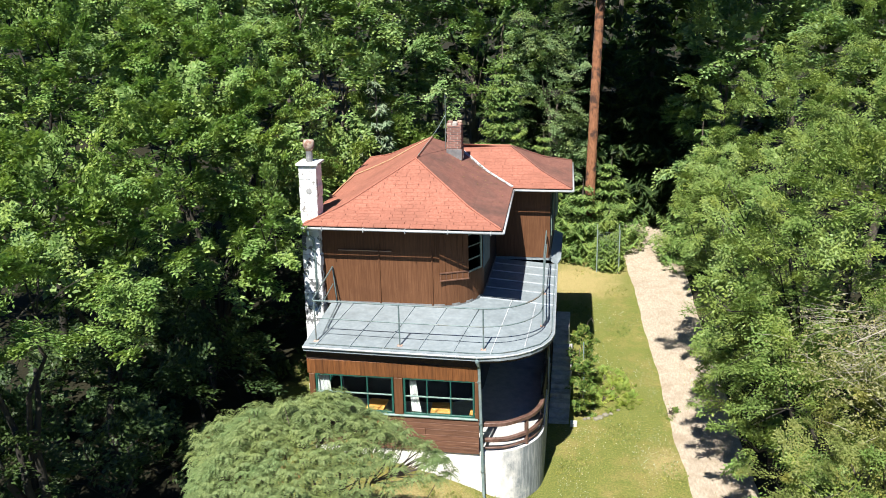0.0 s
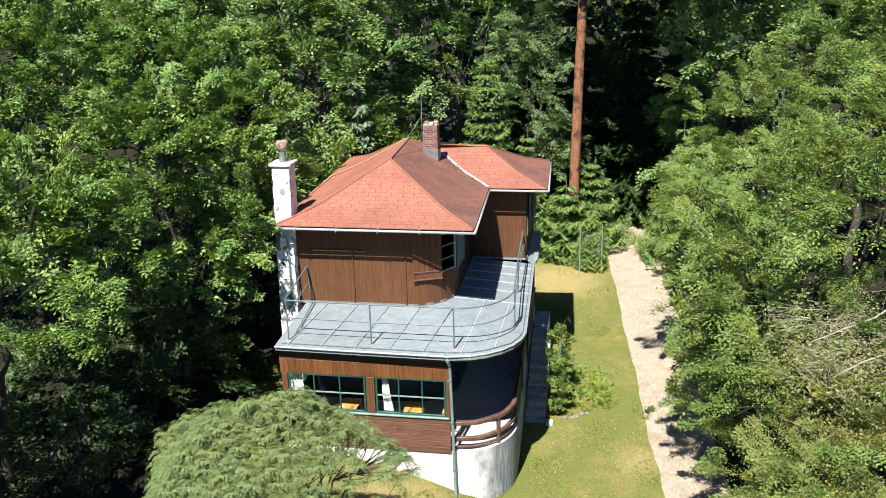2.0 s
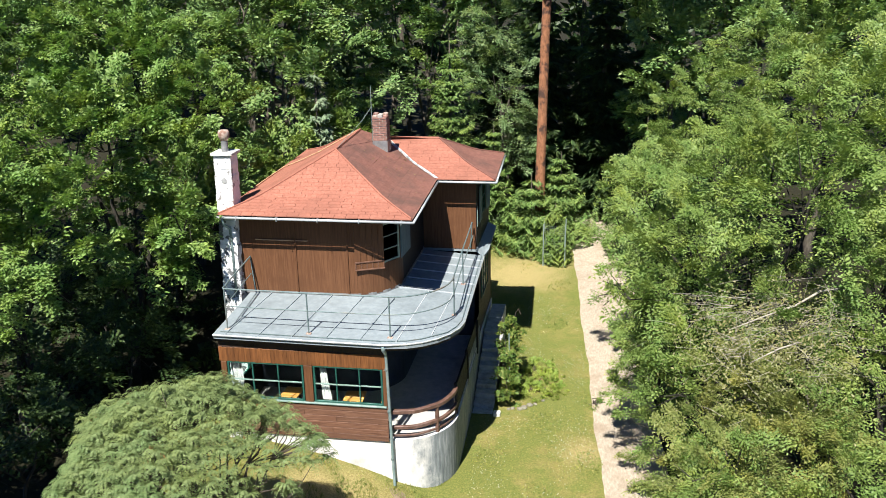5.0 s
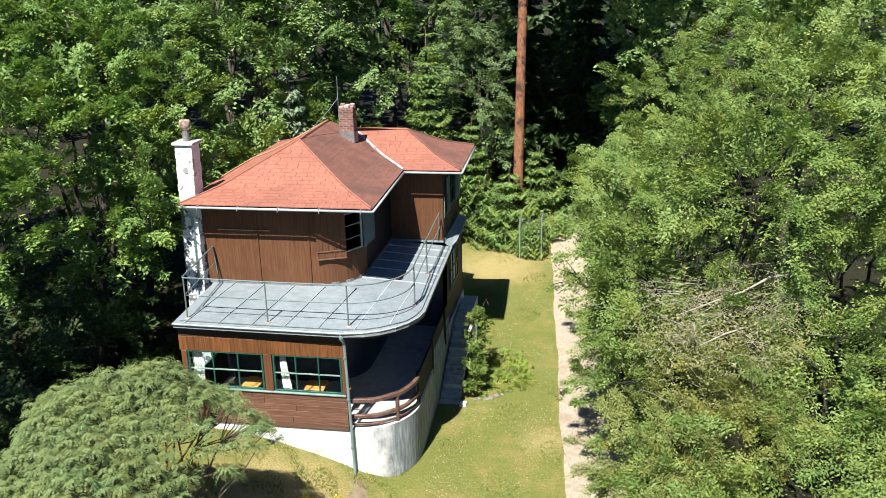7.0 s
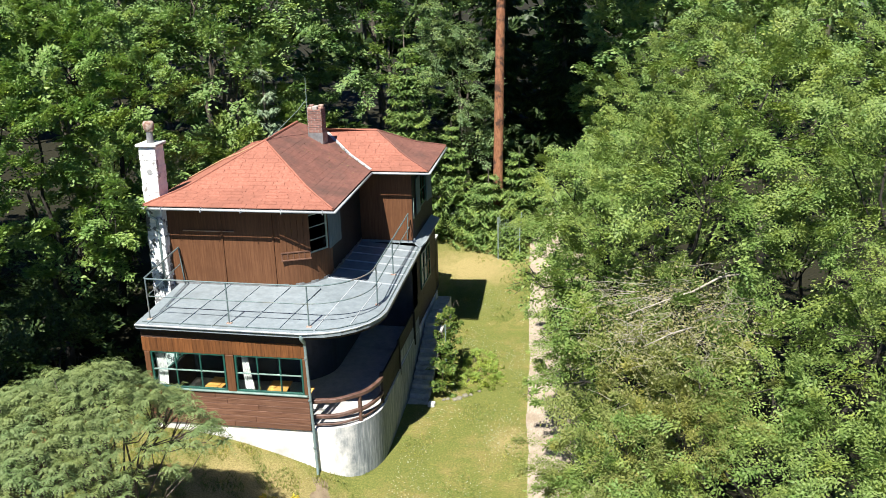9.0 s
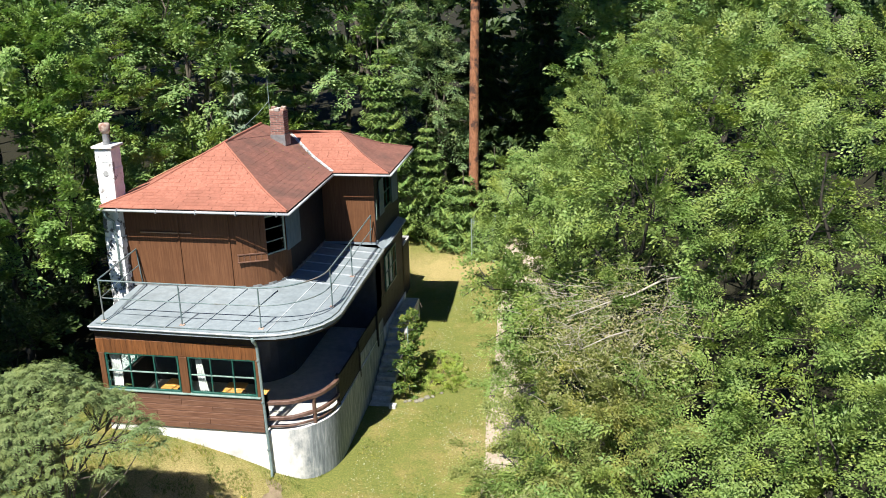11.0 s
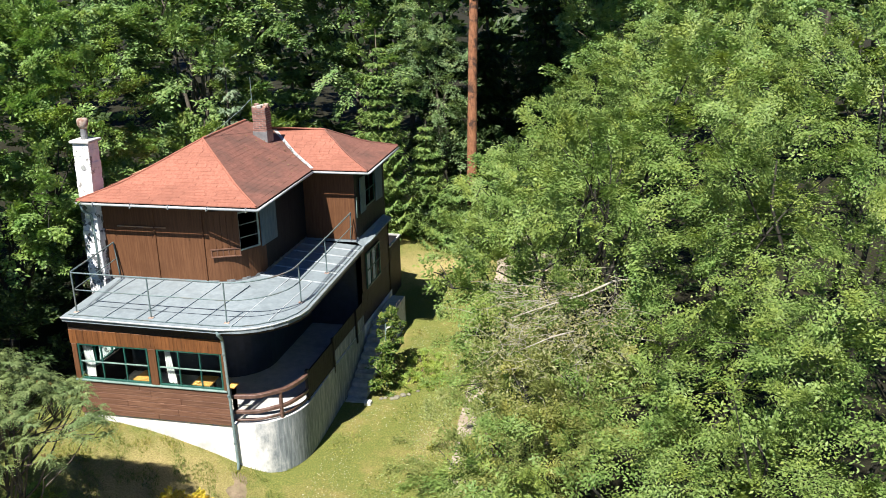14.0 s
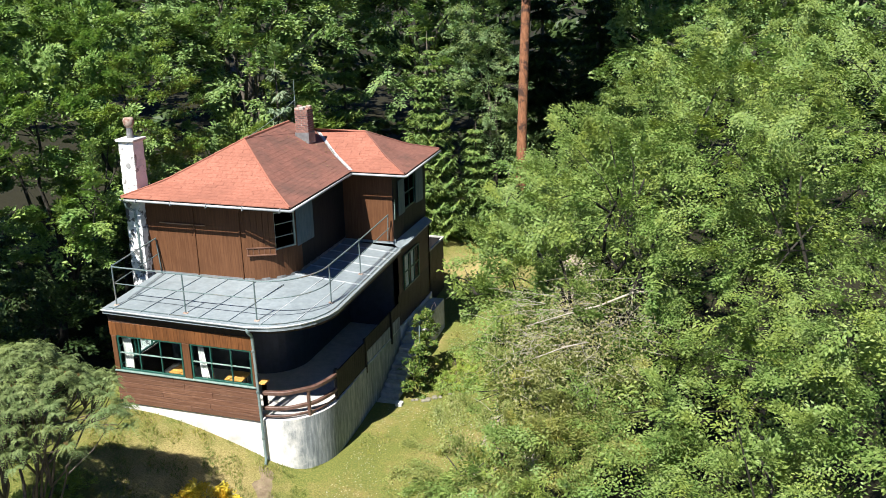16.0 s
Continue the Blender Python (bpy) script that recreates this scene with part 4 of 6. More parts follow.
hpart("cable", tubed([(*PLANES["left"][0](d, y), roof_z(d) + 0.035) for d, y in ((2.68, 8.2), (2.0, 8.25), (1.35, 8.15), (0.6, 8.2), (0.12, 7.9), (0.06, 6.5), (0.05, 5.2))], 0.02, 5), WOOD_PALE, label="pale cable lying over the roof", smooth=True)
mast = hpart("aerial_mast", tubed([(-2.06, 7.74, 7.5), (-2.055, 7.74, 8.4), (-2.05, 7.74, 9.25)], [0.014, 0.012, 0.008], 6), WIRE, label="thin aerial mast beside the brick chimney")
part("wire", tubed([(-2.5, 5.25, 7.76), (-2.36, 6.2, 7.98), (-2.18, 7.1, 8.28), (-2.06, 7.74, 8.56)], 0.008, 5), WIRE, mast, "sagging aerial wire")
part("bracket", boxed(-2.07, -1.96, 7.725, 7.755, 8.0, 8.03), FLASHING, mast)

# steps along the side wall
steps = hpart("steps", boxed(1.45, 1.95, 8.3, 10.9, -1.2, 0.78), CONCRETE, label="worn concrete side steps with a low kerb")
for k in range(9):
    part("step", soften(boxed(1.46, 2.1, 5.05 + k * 0.36, 8.32 if k < 8 else 8.6, -1.2, -0.60 + k * 0.155), 0.012), CONCRETE, steps)
part("kerb", soften(boxed(2.14, 2.36, 4.9, 5.12, -1.0, -0.5), 0.02), PLASTER, steps, "pale plaster block at the foot of the steps")

# boarded yard behind the house
yard = thing("yard_fence", "dark brown boarded yard enclosure behind the house", "fence", (0.8, 12.8, -0.3))
for a, c in (((0.80, 11.2), (0.80, 14.6)), ((0.80, 14.6), (-1.6, 14.6))):
    a, c = Vector(a), Vector(c)
    n = int((c - a).length / 0.16)
    for k in range(n):
        p = a.lerp(c, (k + 0.5) / n)
        ob = new("board", shaded_board)
        ob.parent = yard
        ob.matrix_parent_inverse = Matrix.Translation((-0.8, -12.8, 0.3))
        ob.matrix_basis = pose(p.x, p.y, -0.35, 0, 0, math.degrees(math.atan2((c - a).y, (c - a).x))) @ Matrix.Diagonal((1.08, 1.2, 2.32, 1))
    ob = part("top_rail", soften(tube(bmesh.new(), [(a.x, a.y, 2.0), (c.x, c.y, 2.0)], 0.05, 4), 0.008), CONCRETE, yard, "pale weathered top rail")
    ob.matrix_parent_inverse = Matrix.Translation((-0.8, -12.8, 0.3))


# porch tables
def table(x, y, w, d, turn, label):
    t = thing("porch_table", label, "table", (x, y, FLOOR), "porch tables")
    t.rotation_euler = (0, 0, radians(turn))
    for k in range(4):
        part("top_board", soften(boxed(-w / 2, w / 2, -d / 2 + k * d / 4 + 0.004, -d / 2 + (k + 1) * d / 4 - 0.004, 0.74, 0.78), 0.004), TABLE, t)
    for sx in (-1, 1):
        for sy in (-1, 1):
            part("leg", boxed(sx * (w / 2 - 0.1) - 0.03, sx * (w / 2 - 0.1) + 0.03, sy * (d / 2 - 0.1) - 0.03, sy * (d / 2 - 0.1) + 0.03, 0, 0.74), WOOD_RAIL, t)
    return t


table(-1.25, 1.34, 0.55, 0.75, 4, "orange varnished wooden table on the porch")
table(-3.05, 1.42, 0.5, 0.6, -3, "orange varnished wooden table on the porch")
table(-0.36, 1.3, 0.2, 0.3, 0, "small orange wooden table on the porch")


# ---- trees and shrubs ----
def sprays(rng, at, way, up, leaf, count, run, droop=0.2):
    """Leaves in two rows along twigs that start at points, grow their way and face up."""
    n = len(at)
    side = unit(np.cross(way, up))
    up = np.cross(side, way)
    run = np.asarray(run).reshape(n, 1, 1) * rng.uniform(0.7, 1.2, (n, 1, 1))
    t = (np.arange(count) / count).reshape(1, -1, 1)
    sign = np.where(np.arange(count) % 2, 1.0, -1.0).reshape(1, -1, 1)
    pos = at[:, None] + way[:, None] * run * t + side[:, None] * sign * leaf * 0.22 - np.array([0, 0, 1.0]) * droop * run * t ** 2
    d = way[:, None] * 0.7 + side[:, None] * sign * 0.8 + rng.normal(0, 0.26, (n, count, 3)) + np.array([0, 0, -0.2])
    u = up[:, None] + np.array([0, -0.15, 0.15]) + rng.normal(0, 0.3, (n, count, 3))
    size = leaf * rng.uniform(0.65, 1.2, (n, count))
    return pos.reshape(-1, 3), d.reshape(-1, 3), u.reshape(-1, 3), size.ravel()


def crown(rng, lobes, leaf, boughs_per_m2, sprays_per_bough, per_spray=9, pad=0.7, low=-0.55, fill=0.15, view=None, rise=0.25):
    """Leaves over lumpy lobes (x, y, z, rx, ry, rz): leafy boughs with gaps between them."""
    data = []
    L = np.array(lobes, float)
    for c in L:
        area = 4 * math.pi * ((c[3] * c[4]) ** 1.6 / 3 + (c[3] * c[5]) ** 1.6 / 3 + (c[4] * c[5]) ** 1.6 / 3) ** (1 / 1.6)
        nb = max(6, int(area * boughs_per_m2))
        u = unit(rng.normal(0, 1, (nb * 2, 3)))
        u = u[u[:, 2] > low][:nb]
        lump = 1 + 0.10 * np.sin(u[:, 0] * 5 + c[0]) * np.sin(u[:, 1] * 6 + c[1]) + 0.10 * np.sin(u[:, 2] * 9 + c[2] + u[:, 0] * 4)
        p = c[:3] + u * c[3:] * (lump + rng.normal(0, 0.13, len(u)) - 0.08).reshape(-1, 1)
        inner = rng.uniform(0, 1, len(u)) < fill
        p[inner] = c[:3] + (p[inner] - c[:3]) * rng.uniform(0.55, 0.85, (inner.sum(), 1))
        q = ((p[:, None] - L[None, :, :3]) / L[None, :, 3:])
        keep = ((q ** 2).sum(2) > 0.55).all(1) | inner
        p, u = p[keep], u[keep]
        if view is not None:
            near = (unit(np.array(view) - p) * u).sum(1) + 0.5 * u[:, 2].clip(0) > rng.uniform(-0.6, 0.15, len(u))
            p, u = p[near], u[near]
        # each bough is a leafy plume: an axis that rises and droops, with twigs to both sides of it
        k, m = sprays_per_bough, len(p)
        length = 2 * pad * rng.uniform(0.65, 1.35, (m, 1))
        axis = unit(u * np.array([1, 1, 0.55]) + rng.normal(0, 0.28, (m, 3)) + np.array([0, 0, rise]))
        side = unit(np.cross(axis, np.array([0, 0, 1.0])) + rng.normal(0, 0.2, (m, 3)))
        top = unit(np.cross(side, axis) + rng.normal(0, 0.12, (m, 3)))
        root = p - axis * length * 0.65
        length, axis, side, top, root = (np.repeat(v, k, 0) for v in (length, axis, side, top, root))
        t = rng.uniform(0.12, 1.0, (m * k, 1)) ** 0.8
        sign = rng.choice([-1.0, 1.0], (m * k, 1))
        at = root + axis * length * t - np.array([0, 0, 0.22]) * length * t ** 2 + top * rng.normal(0, 0.05, (m * k, 1)) * length
        way = unit(axis * (0.35 + 0.6 * t) + side * sign * rng.uniform(0.25, 1.0, (m * k, 1)) * (1.15 - t) + top * rng.normal(0.08, 0.2, (m * k, 1)))
        run = length * 0.42 * np.sin(math.pi * (0.22 + 0.7 * t)) ** 0.7
        data.append(sprays(rng, at, way, top, leaf, per_spray, run))
    return [np.concatenate(x) for x in zip(*data)]


def limb_line(rng, a, c, bend=0.15, n=6):
    a, c = Vector(a), Vector(c)
    pts = []
    for k in range(n + 1):
        f = k / n
        pts.append(a.lerp(c, f) + Vector((rng.normal(0, bend), rng.normal(0, bend), rng.normal(0, bend) + bend * 2 * math.sin(f * math.pi))) * (0 < f))
    return pts


def broadleaf(label, x, y, lobes, leaf, mat, seed, density=1.0, per_bough=16, trunk=0.16, name="tree", group="", bark=None, low=-0.55, fill=0.15, pad=0.7, per_spray=9, slim=0.54, rise=0.25):
    rng = np.random.default_rng(seed)
    z = ground_z(x, y)
    tree = thing(name, label, "tree" if name == "tree" else "shrub", (x, y, z), group)
    loc = [(c[0] - x, c[1] - y, c[2] - z, *c[3:]) for c in lobes]
    top = max(c[2] for c in loc)
    stem = limb_line(rng, (0, 0, -0.15), (loc[0][0] * 0.6 + rng.normal(0, 0.2), loc[0][1] * 0.6 + rng.normal(0, 0.2), top * 0.72), 0.08)
    part("trunk", tubed(stem, [trunk * (1 - 0.75 * k / 6) for k in range(7)], 8), bark or BARK, tree, smooth=True)
    for c in loc:
        start = stem[2 if c[2] > top * 0.5 else 1]
        part("limb", tubed(limb_line(rng, start, (c[0], c[1], c[2] + c[5] * 0.4), 0.12), [trunk * 0.55 * (1 - 0.8 * k / 6) for k in range(7)], 6), bark or BARK, tree, smooth=True)
    bm = bmesh.new()
    for c in loc:
        for u in unit(rng.normal(0, 1, (5, 3)) + np.array([0, -0.3, 0.1])):
            heart, tip = np.array(c[:3]) - np.array([0, 0, 0.3 * c[5]]), np.array(c[:3]) + u * np.array(c[3:]) * rng.uniform(0.85, 1.08)
            mid = heart * 0.5 + tip * 0.5 + np.array([0, 0, 0.16 * c[5]]) + rng.normal(0, 0.08, 3)
            tube(bm, [heart, mid, tip], [trunk * 0.16, trunk * 0.10, 0.006], 4, False)
    part("branchwork", bm, bark or BARK, tree, kind="stuff")
    at, way, up, size = crown(rng, loc, leaf, 1.15 * density, per_bough, low=low, fill=fill, pad=pad, per_spray=per_spray, rise=rise, view=(6.0 - x, -19.0 - y, 12.0 - z))
    heart = [(*c[:3], *(0.74 * r for r in c[3:])) for c in loc]
    inside = crown(rng, heart, leaf * 1.35, 0.9 * density, 16, low=low, fill=0.3, pad=pad, per_spray=7, rise=rise, view=(6.0 - x, -19.0 - y, 12.0 - z))
    at, way, up, size = (np.concatenate(v) for v in zip((at, way, up, size), inside))
    ob = new("crown", leaf_mesh("crown", at, way, up, size, size * slim, mat))
    ob.parent = tree
    return tree


def spruce(label, x, y, height, radius, mat, seed, name="spruce_tree", start=0.04, group="", whorls=None, droop=0.34, upturn=0.32, z0=None, frond=0.19, bark=None):
    rng = np.random.default_rng(seed)
    z = ground_z(x, y) if z0 is None else z0
    tree = thing(name, label, "tree", (x, y, z), group)
    part("trunk", tubed([(0, 0, -0.1), (0.02, 0, height * 0.5), (0, 0.02, height)], [0.022 * height, 0.013 * height, 0.008], 7), bark or BARK, tree, smooth=True)
    at, way, up, size = [], [], [], []
    whorls = whorls or int(height / 0.42)
    for k in range(whorls):
        f = start + (1 - start) * (k + rng.uniform(0, 0.6)) / whorls
        reach = radius * (1 - f) ** 0.85 * rng.uniform(0.8, 1.1) + 0.08
        for j in range(11 if reach > 0.5 else 6):
            a = 2 * math.pi * (j + rng.uniform(-0.3, 0.3)) / 11 + k * 0.9
            r = reach * rng.uniform(0.75, 1.1)
            out = np.array([math.cos(a), math.sin(a), 0.0])
            sd = np.array([-math.sin(a), math.cos(a), 0.0])
            n = max(4, int(r / 0.065))
            t = (np.arange(n) + 0.5) / n
            line = out * (t * r).reshape(-1, 1)
            line[:, 2] = f * height + r * (-droop * np.sin(t * 2.2) + upturn * t ** 3)
            for s in (-1, 1):
                twig = 0.40 * r * (1 - t) ** 0.6 + 0.08
                m2 = 3
                for q in range(m2):
                    w = (q + 0.3) / m2
                    p = line + (sd * s * 0.9 + out * 0.5) * (twig * w).reshape(-1, 1)
                    p[:, 2] -= 0.35 * twig * w ** 1.3
                    at.append(p)
                    way.append(sd * s * 0.75 + out * 0.6 + rng.normal(0, 0.2, (n, 3)) + np.array([0, 0, -0.45]))
                    up.append(np.array([0, 0, 1.0]) + rng.normal(0, 0.4, (n, 3)))
                    size.append(1.25 * frond * rng.uniform(0.7, 1.2, n))
    at, way, up, size = (np.concatenate(v) for v in (at, way, up, size))
    ob = new("crown", leaf_mesh("crown", at, way, up, size, size * 0.26, mat, 0.15))
    ob.parent = tree
    return tree


# hazel and maple wood beside the house
LEFT = [
    # third lobe stays out of view, added to shade the bushes behind it
    (-8.2, -6.0, [(-7.9, -5.4, 7.2, 1.8, 1.8, 1.2), (-9.4, -6.2, 7.8, 2.0, 2.0, 1.3), (-9.6, -7.8, 7.6, 1.8, 1.6, 1.2)]),
    # unseen tree, added only to cast shade into the wood's edge
    (-10.6, -10.6, [(-10.4, -10.4, 6.4, 2.4, 2.2, 2.0), (-12.2, -9.0, 7.2, 2.4, 2.2, 2.2)]),
    (-9.2, -1.4, [(-8.7, -0.8, 6.6, 1.9, 2.0, 1.8), (-9.9, -2.2, 7.8, 2.1, 2.2, 2.0)]),
    (-8.6, 2.9, [(-7.0, 4.0, 6.6, 1.4, 1.5, 2.1), (-9.0, 3.6, 8.6, 2.2, 2.2, 2.4), (-7.3, 2.4, 5.2, 1.2, 1.3, 1.3), (-6.15, 2.2, 6.3, 0.75, 0.7, 1.3), (-8.9, 1.6, 8.0, 1.7, 1.6, 2.2)]),
    (-9.4, 7.4, [(-8.0, 7.0, 8.2, 2.0, 2.0, 2.4), (-10.2, 8.0, 9.8, 2.4, 2.4, 2.8), (-7.6, 7.6, 5.0, 1.8, 2.0, 2.2)]),
    (-13.0, -3.4, [(-12.4, -3.6, 8.6, 2.6, 2.6, 2.8)]),
    (-13.6, 3.6, [(-12.6, 3.4, 10.6, 2.8, 2.8, 3.0), (-14.8, 5.0, 12.0, 2.8, 2.8, 3.2)]),
]
for k, (x, y, lobes) in enumerate(LEFT):
    broadleaf("leafy broad-crowned hazel at the edge of the wood", x, y, lobes, 0.095 if y < -5 else 0.125, LEAF_LEFT, 20 + k, 1.05, 44, group="trees beside the house", bark=BARK_SHADED, pad=0.55, fill=0.15, per_spray=8, rise=0.4)

RIGHT = [
    (9.6, 2.6, [(5.95, 0.9, 5.2, 0.8, 0.9, 0.6), (6.5, 3.6, 6.2, 0.9, 1.2, 0.9), (7.5, 2.2, 5.4, 2.0, 2.3, 2.2), (7.6, 3.4, 3.2, 1.7, 2.0, 1.8), (9.0, 1.8, 7.6, 2.0, 2.2, 1.9), (11.2, 2.6, 8.9, 2.4, 2.6, 2.2), (9.6, 0.2, 7.6, 1.9, 1.7, 1.8)]),
    (8.6, -1.2, [(7.9, -0.7, 3.6, 1.8, 1.8, 1.7), (9.2, -0.6, 4.9, 1.8, 1.6, 1.3), (7.9, -2.3, 2.1, 1.0, 1.0, 1.1), (6.9, 0.3, 4.2, 1.1, 1.1, 0.9), (7.3, 1.5, 3.5, 1.3, 1.3, 1.2), (7.1, -2.3, 1.9, 0.8, 0.9, 0.8), (7.3, -4.6, 3.3, 0.8, 0.9, 0.8)]),
    (14.0, -0.8, [(12.8, -0.6, 7.8, 2.2, 2.2, 2.2), (14.9, 0.4, 9.0, 2.5, 2.5, 2.4), (14.6, -2.8, 7.2, 2.2, 2.2, 2.2)]),
    (13.2, -5.2, [(12.4, -5.0, 4.3, 2.2, 2.0, 1.8), (14.8, -4.4, 5.4, 2.4, 2.2, 2.0), (12.2, -7.4, 2.9, 2.2, 2.0, 1.8), (14.4, -7.4, 3.4, 2.2, 2.0, 1.8)]),
    (10.4, -5.0, [(9.6, -5.2, 3.4, 2.0, 1.7, 1.4), (8.6, -6.6, 2.6, 1.7, 1.5, 1.3), (8.1, -3.9, 1.8, 1.1, 1.1, 1.0), (11.0, -3.2, 4.7, 1.8, 1.6, 1.0), (10.8, -1.4, 5.0, 1.7, 1.1, 0.9), (12.6, -2.4, 5.4, 1.6, 1.3, 0.9)]),
    (12.8, 3.4, [(13.6, 4.2, 5.6, 2.2, 2.0, 1.8), (12.0, 2.4, 5.2, 2.0, 1.7, 1.6), (12.4, -3.8, 3.5, 1.6, 1.3, 1.2)]),
    (9.8, 8.0, [(8.6, 7.4, 5.6, 2.1, 2.5, 2.7), (11.8, 8.8, 8.4, 2.6, 2.6, 2.8), (8.0, 9.2, 3.6, 1.7, 2.0, 2.0), (6.6, 7.6, 5.7, 1.2, 1.5, 1.8), (6.0, 8.5, 6.0, 0.8, 1.0, 0.8), (5.95, 8.5, 4.8, 0.9, 1.1, 1.0)]),
    (9.8, 14.0, [(9.4, 13.6, 6.4, 2.6, 2.6, 3.0), (12.8, 15.4, 9.2, 2.8, 2.8, 3.2), (8.0, 15.4, 4.2, 2.0, 2.2, 2.4)]),
    (16.5, 5.5, [(15.4, 5.2, 9.4, 3.0, 3.0, 2.6), (18.4, 7.0, 10.2, 3.0, 3.0, 2.8)]),
    (7.9, 3.2, [(6.5, 2.2, 4.4, 1.0, 1.0, 0.9), (7.2, 4.0, 3.9, 1.2, 1.2, 1.1), (7.6, 2.0, 3.6, 1.1, 1.2, 1.2), (6.55, 5.0, 1.5, 0.85, 1.2, 0.9), (6.7, 2.9, 1.7, 0.9, 1.2, 0.95), (6.95, 1.0, 1.5, 0.9, 1.1, 1.0), (6.6, 7.3, 1.6, 0.75, 1.1, 0.9), (6.75, 3.8, 3.0, 0.9, 1.3, 0.9)]),
]
for k, (x, y, lobes) in enumerate(RIGHT):
    near = y < 0
    broadleaf("broad bushy wild cherry in full leaf beside the track", x, y, lobes, 0.074 if near else 0.092, LEAF_RIGHT, 40 + k, 1.15 if near else 0.92, 42, group="trees along the track", bark=BARK_SHADED, per_spray=10 if near else 9, fill=0.3 if near else 0.2, pad=0.6, slim=0.46, rise=0.15)
broadleaf("low sprawling cherry with thin yellowing leaves", 9.4, -3.8, [(7.8, -4.0, 3.4, 1.4, 1.5, 1.3), (8.5, -2.1, 4.45, 1.6, 1.3, 0.9), (9.3, -3.2, 4.4, 1.6, 1.4, 0.95)], 0.062, LEAF_YELLOW, 60, 2.1, 50, fill=0.35, pad=0.5, per_spray=10, slim=0.46)

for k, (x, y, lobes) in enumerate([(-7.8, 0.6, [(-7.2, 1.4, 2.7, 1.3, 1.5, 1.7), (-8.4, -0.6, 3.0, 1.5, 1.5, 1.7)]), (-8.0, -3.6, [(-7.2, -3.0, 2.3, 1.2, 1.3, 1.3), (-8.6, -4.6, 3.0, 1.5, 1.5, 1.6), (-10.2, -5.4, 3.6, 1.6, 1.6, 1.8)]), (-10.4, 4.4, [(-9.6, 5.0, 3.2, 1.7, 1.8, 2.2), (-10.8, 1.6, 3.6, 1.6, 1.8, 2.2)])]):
    broadleaf("hazel bush under the trees, leaves darkened for shade", x, y, lobes, 0.13, LEAF_SHADE, 140 + k, 0.55, 24, trunk=0.06, name="hazel_bush", group="bushes under the trees", bark=BARK_SHADED)

# wood behind the house
BACK = [
    (-8.6, 15.6, [(-7.6, 15.2, 8.4, 2.6, 2.4, 3.0), (-9.8, 16.0, 11.0, 3.0, 3.0, 3.4), (-6.6, 16.4, 11.4, 2.6, 2.6, 3.0), (-7.0, 14.0, 4.2, 2.4, 2.0, 2.6)]),
    (-19.0, 6.0, [(-18.0, 4.6, 8.0, 3.0, 3.0, 3.6), (-19.6, 8.4, 9.6, 3.2, 3.2, 4.0), (-17.6, 12.6, 8.0, 2.8, 2.8, 3.8), (-17.0, 8.0, 4.0, 2.4, 2.6, 2.4)]),
    (-13.4, 12.0, [(-12.2, 11.6, 10.2, 3.0, 3.0, 3.4), (-14.6, 13.0, 12.4, 3.0, 3.0, 3.4)]),
    (-3.6, 26.6, [(-3.4, 26.0, 8.0, 2.8, 2.6, 3.6), (-5.4, 27.0, 11.4, 3.0, 3.0, 3.6), (-1.4, 27.0, 12.0, 2.8, 2.8, 3.4)]),
    (-12.0, 22.0, [(-11.0, 21.4, 11.0, 3.4, 3.2, 4.0), (-14.0, 23.0, 12.6, 3.4, 3.2, 4.0), (-8.4, 22.6, 12.6, 3.2, 3.0, 3.6)]),
    (8.6, 22.4, [(8.4, 21.6, 8.6, 2.4, 2.6, 3.4), (10.6, 23.0, 11.4, 3.0, 3.0, 3.4), (8.0, 22.4, 4.6, 1.7, 2.2, 2.6)]),
    (14.0, 17.0, [(13.6, 16.4, 10.6, 3.2, 3.2, 3.6), (16.6, 18.0, 12.0, 3.2, 3.2, 3.6)]),
]
for k, (x, y, lobes) in enumerate(BACK):
    broadleaf("tall shaded maple in the wood behind the house", x, y, lobes, 0.20, LEAF_BACK, 70 + k, 0.52, 26, trunk=0.22, group="trees behind the house", pad=0.85)
broadleaf("slender drooping birch with grey-green leaves", 0.6, 24.0, [(0.4, 23.6, 6.4, 1.5, 1.5, 3.0), (0.0, 24.2, 10.0, 1.7, 1.7, 3.2), (1.0, 23.2, 4.0, 1.3, 1.3, 2.2)], 0.11, LEAF_BIRCH, 90, 0.9, 26, name="tree", trunk=0.14, group="trees behind the house")

pine = thing("pine_tree", "tall bare orange-barked pine trunk at the edge of the wood", "tree", (2.55, 21.57, -0.1))
part("trunk", tubed([(0, 0, -0.2), (-0.02, 0, 3), (0.04, 0, 6), (0.10, 0, 9), (0.22, 0, 13), (0.3, 0, 18), (0.3, 0, 21)], [0.27, 0.24, 0.225, 0.215, 0.2, 0.15, 0.08], 14), PINEBARK, pine, smooth=True)
rng = np.random.default_rng(5)
# crown above the view; its third lobe is added to shade the ground beyond
at, way, up, size = crown(rng, [(0.3, 0.2, 19.5, 2.6, 2.6, 1.8), (-0.9, 0.5, 17.0, 1.8, 1.8, 1.2), (1.6, -1.0, 15.6, 2.4, 2.2, 1.2)], 0.22, 0.9, 16)
ob = new("crown", leaf_mesh("crown", at, way, up, size, size * 0.2, LEAF_PINE))
ob.parent = pine
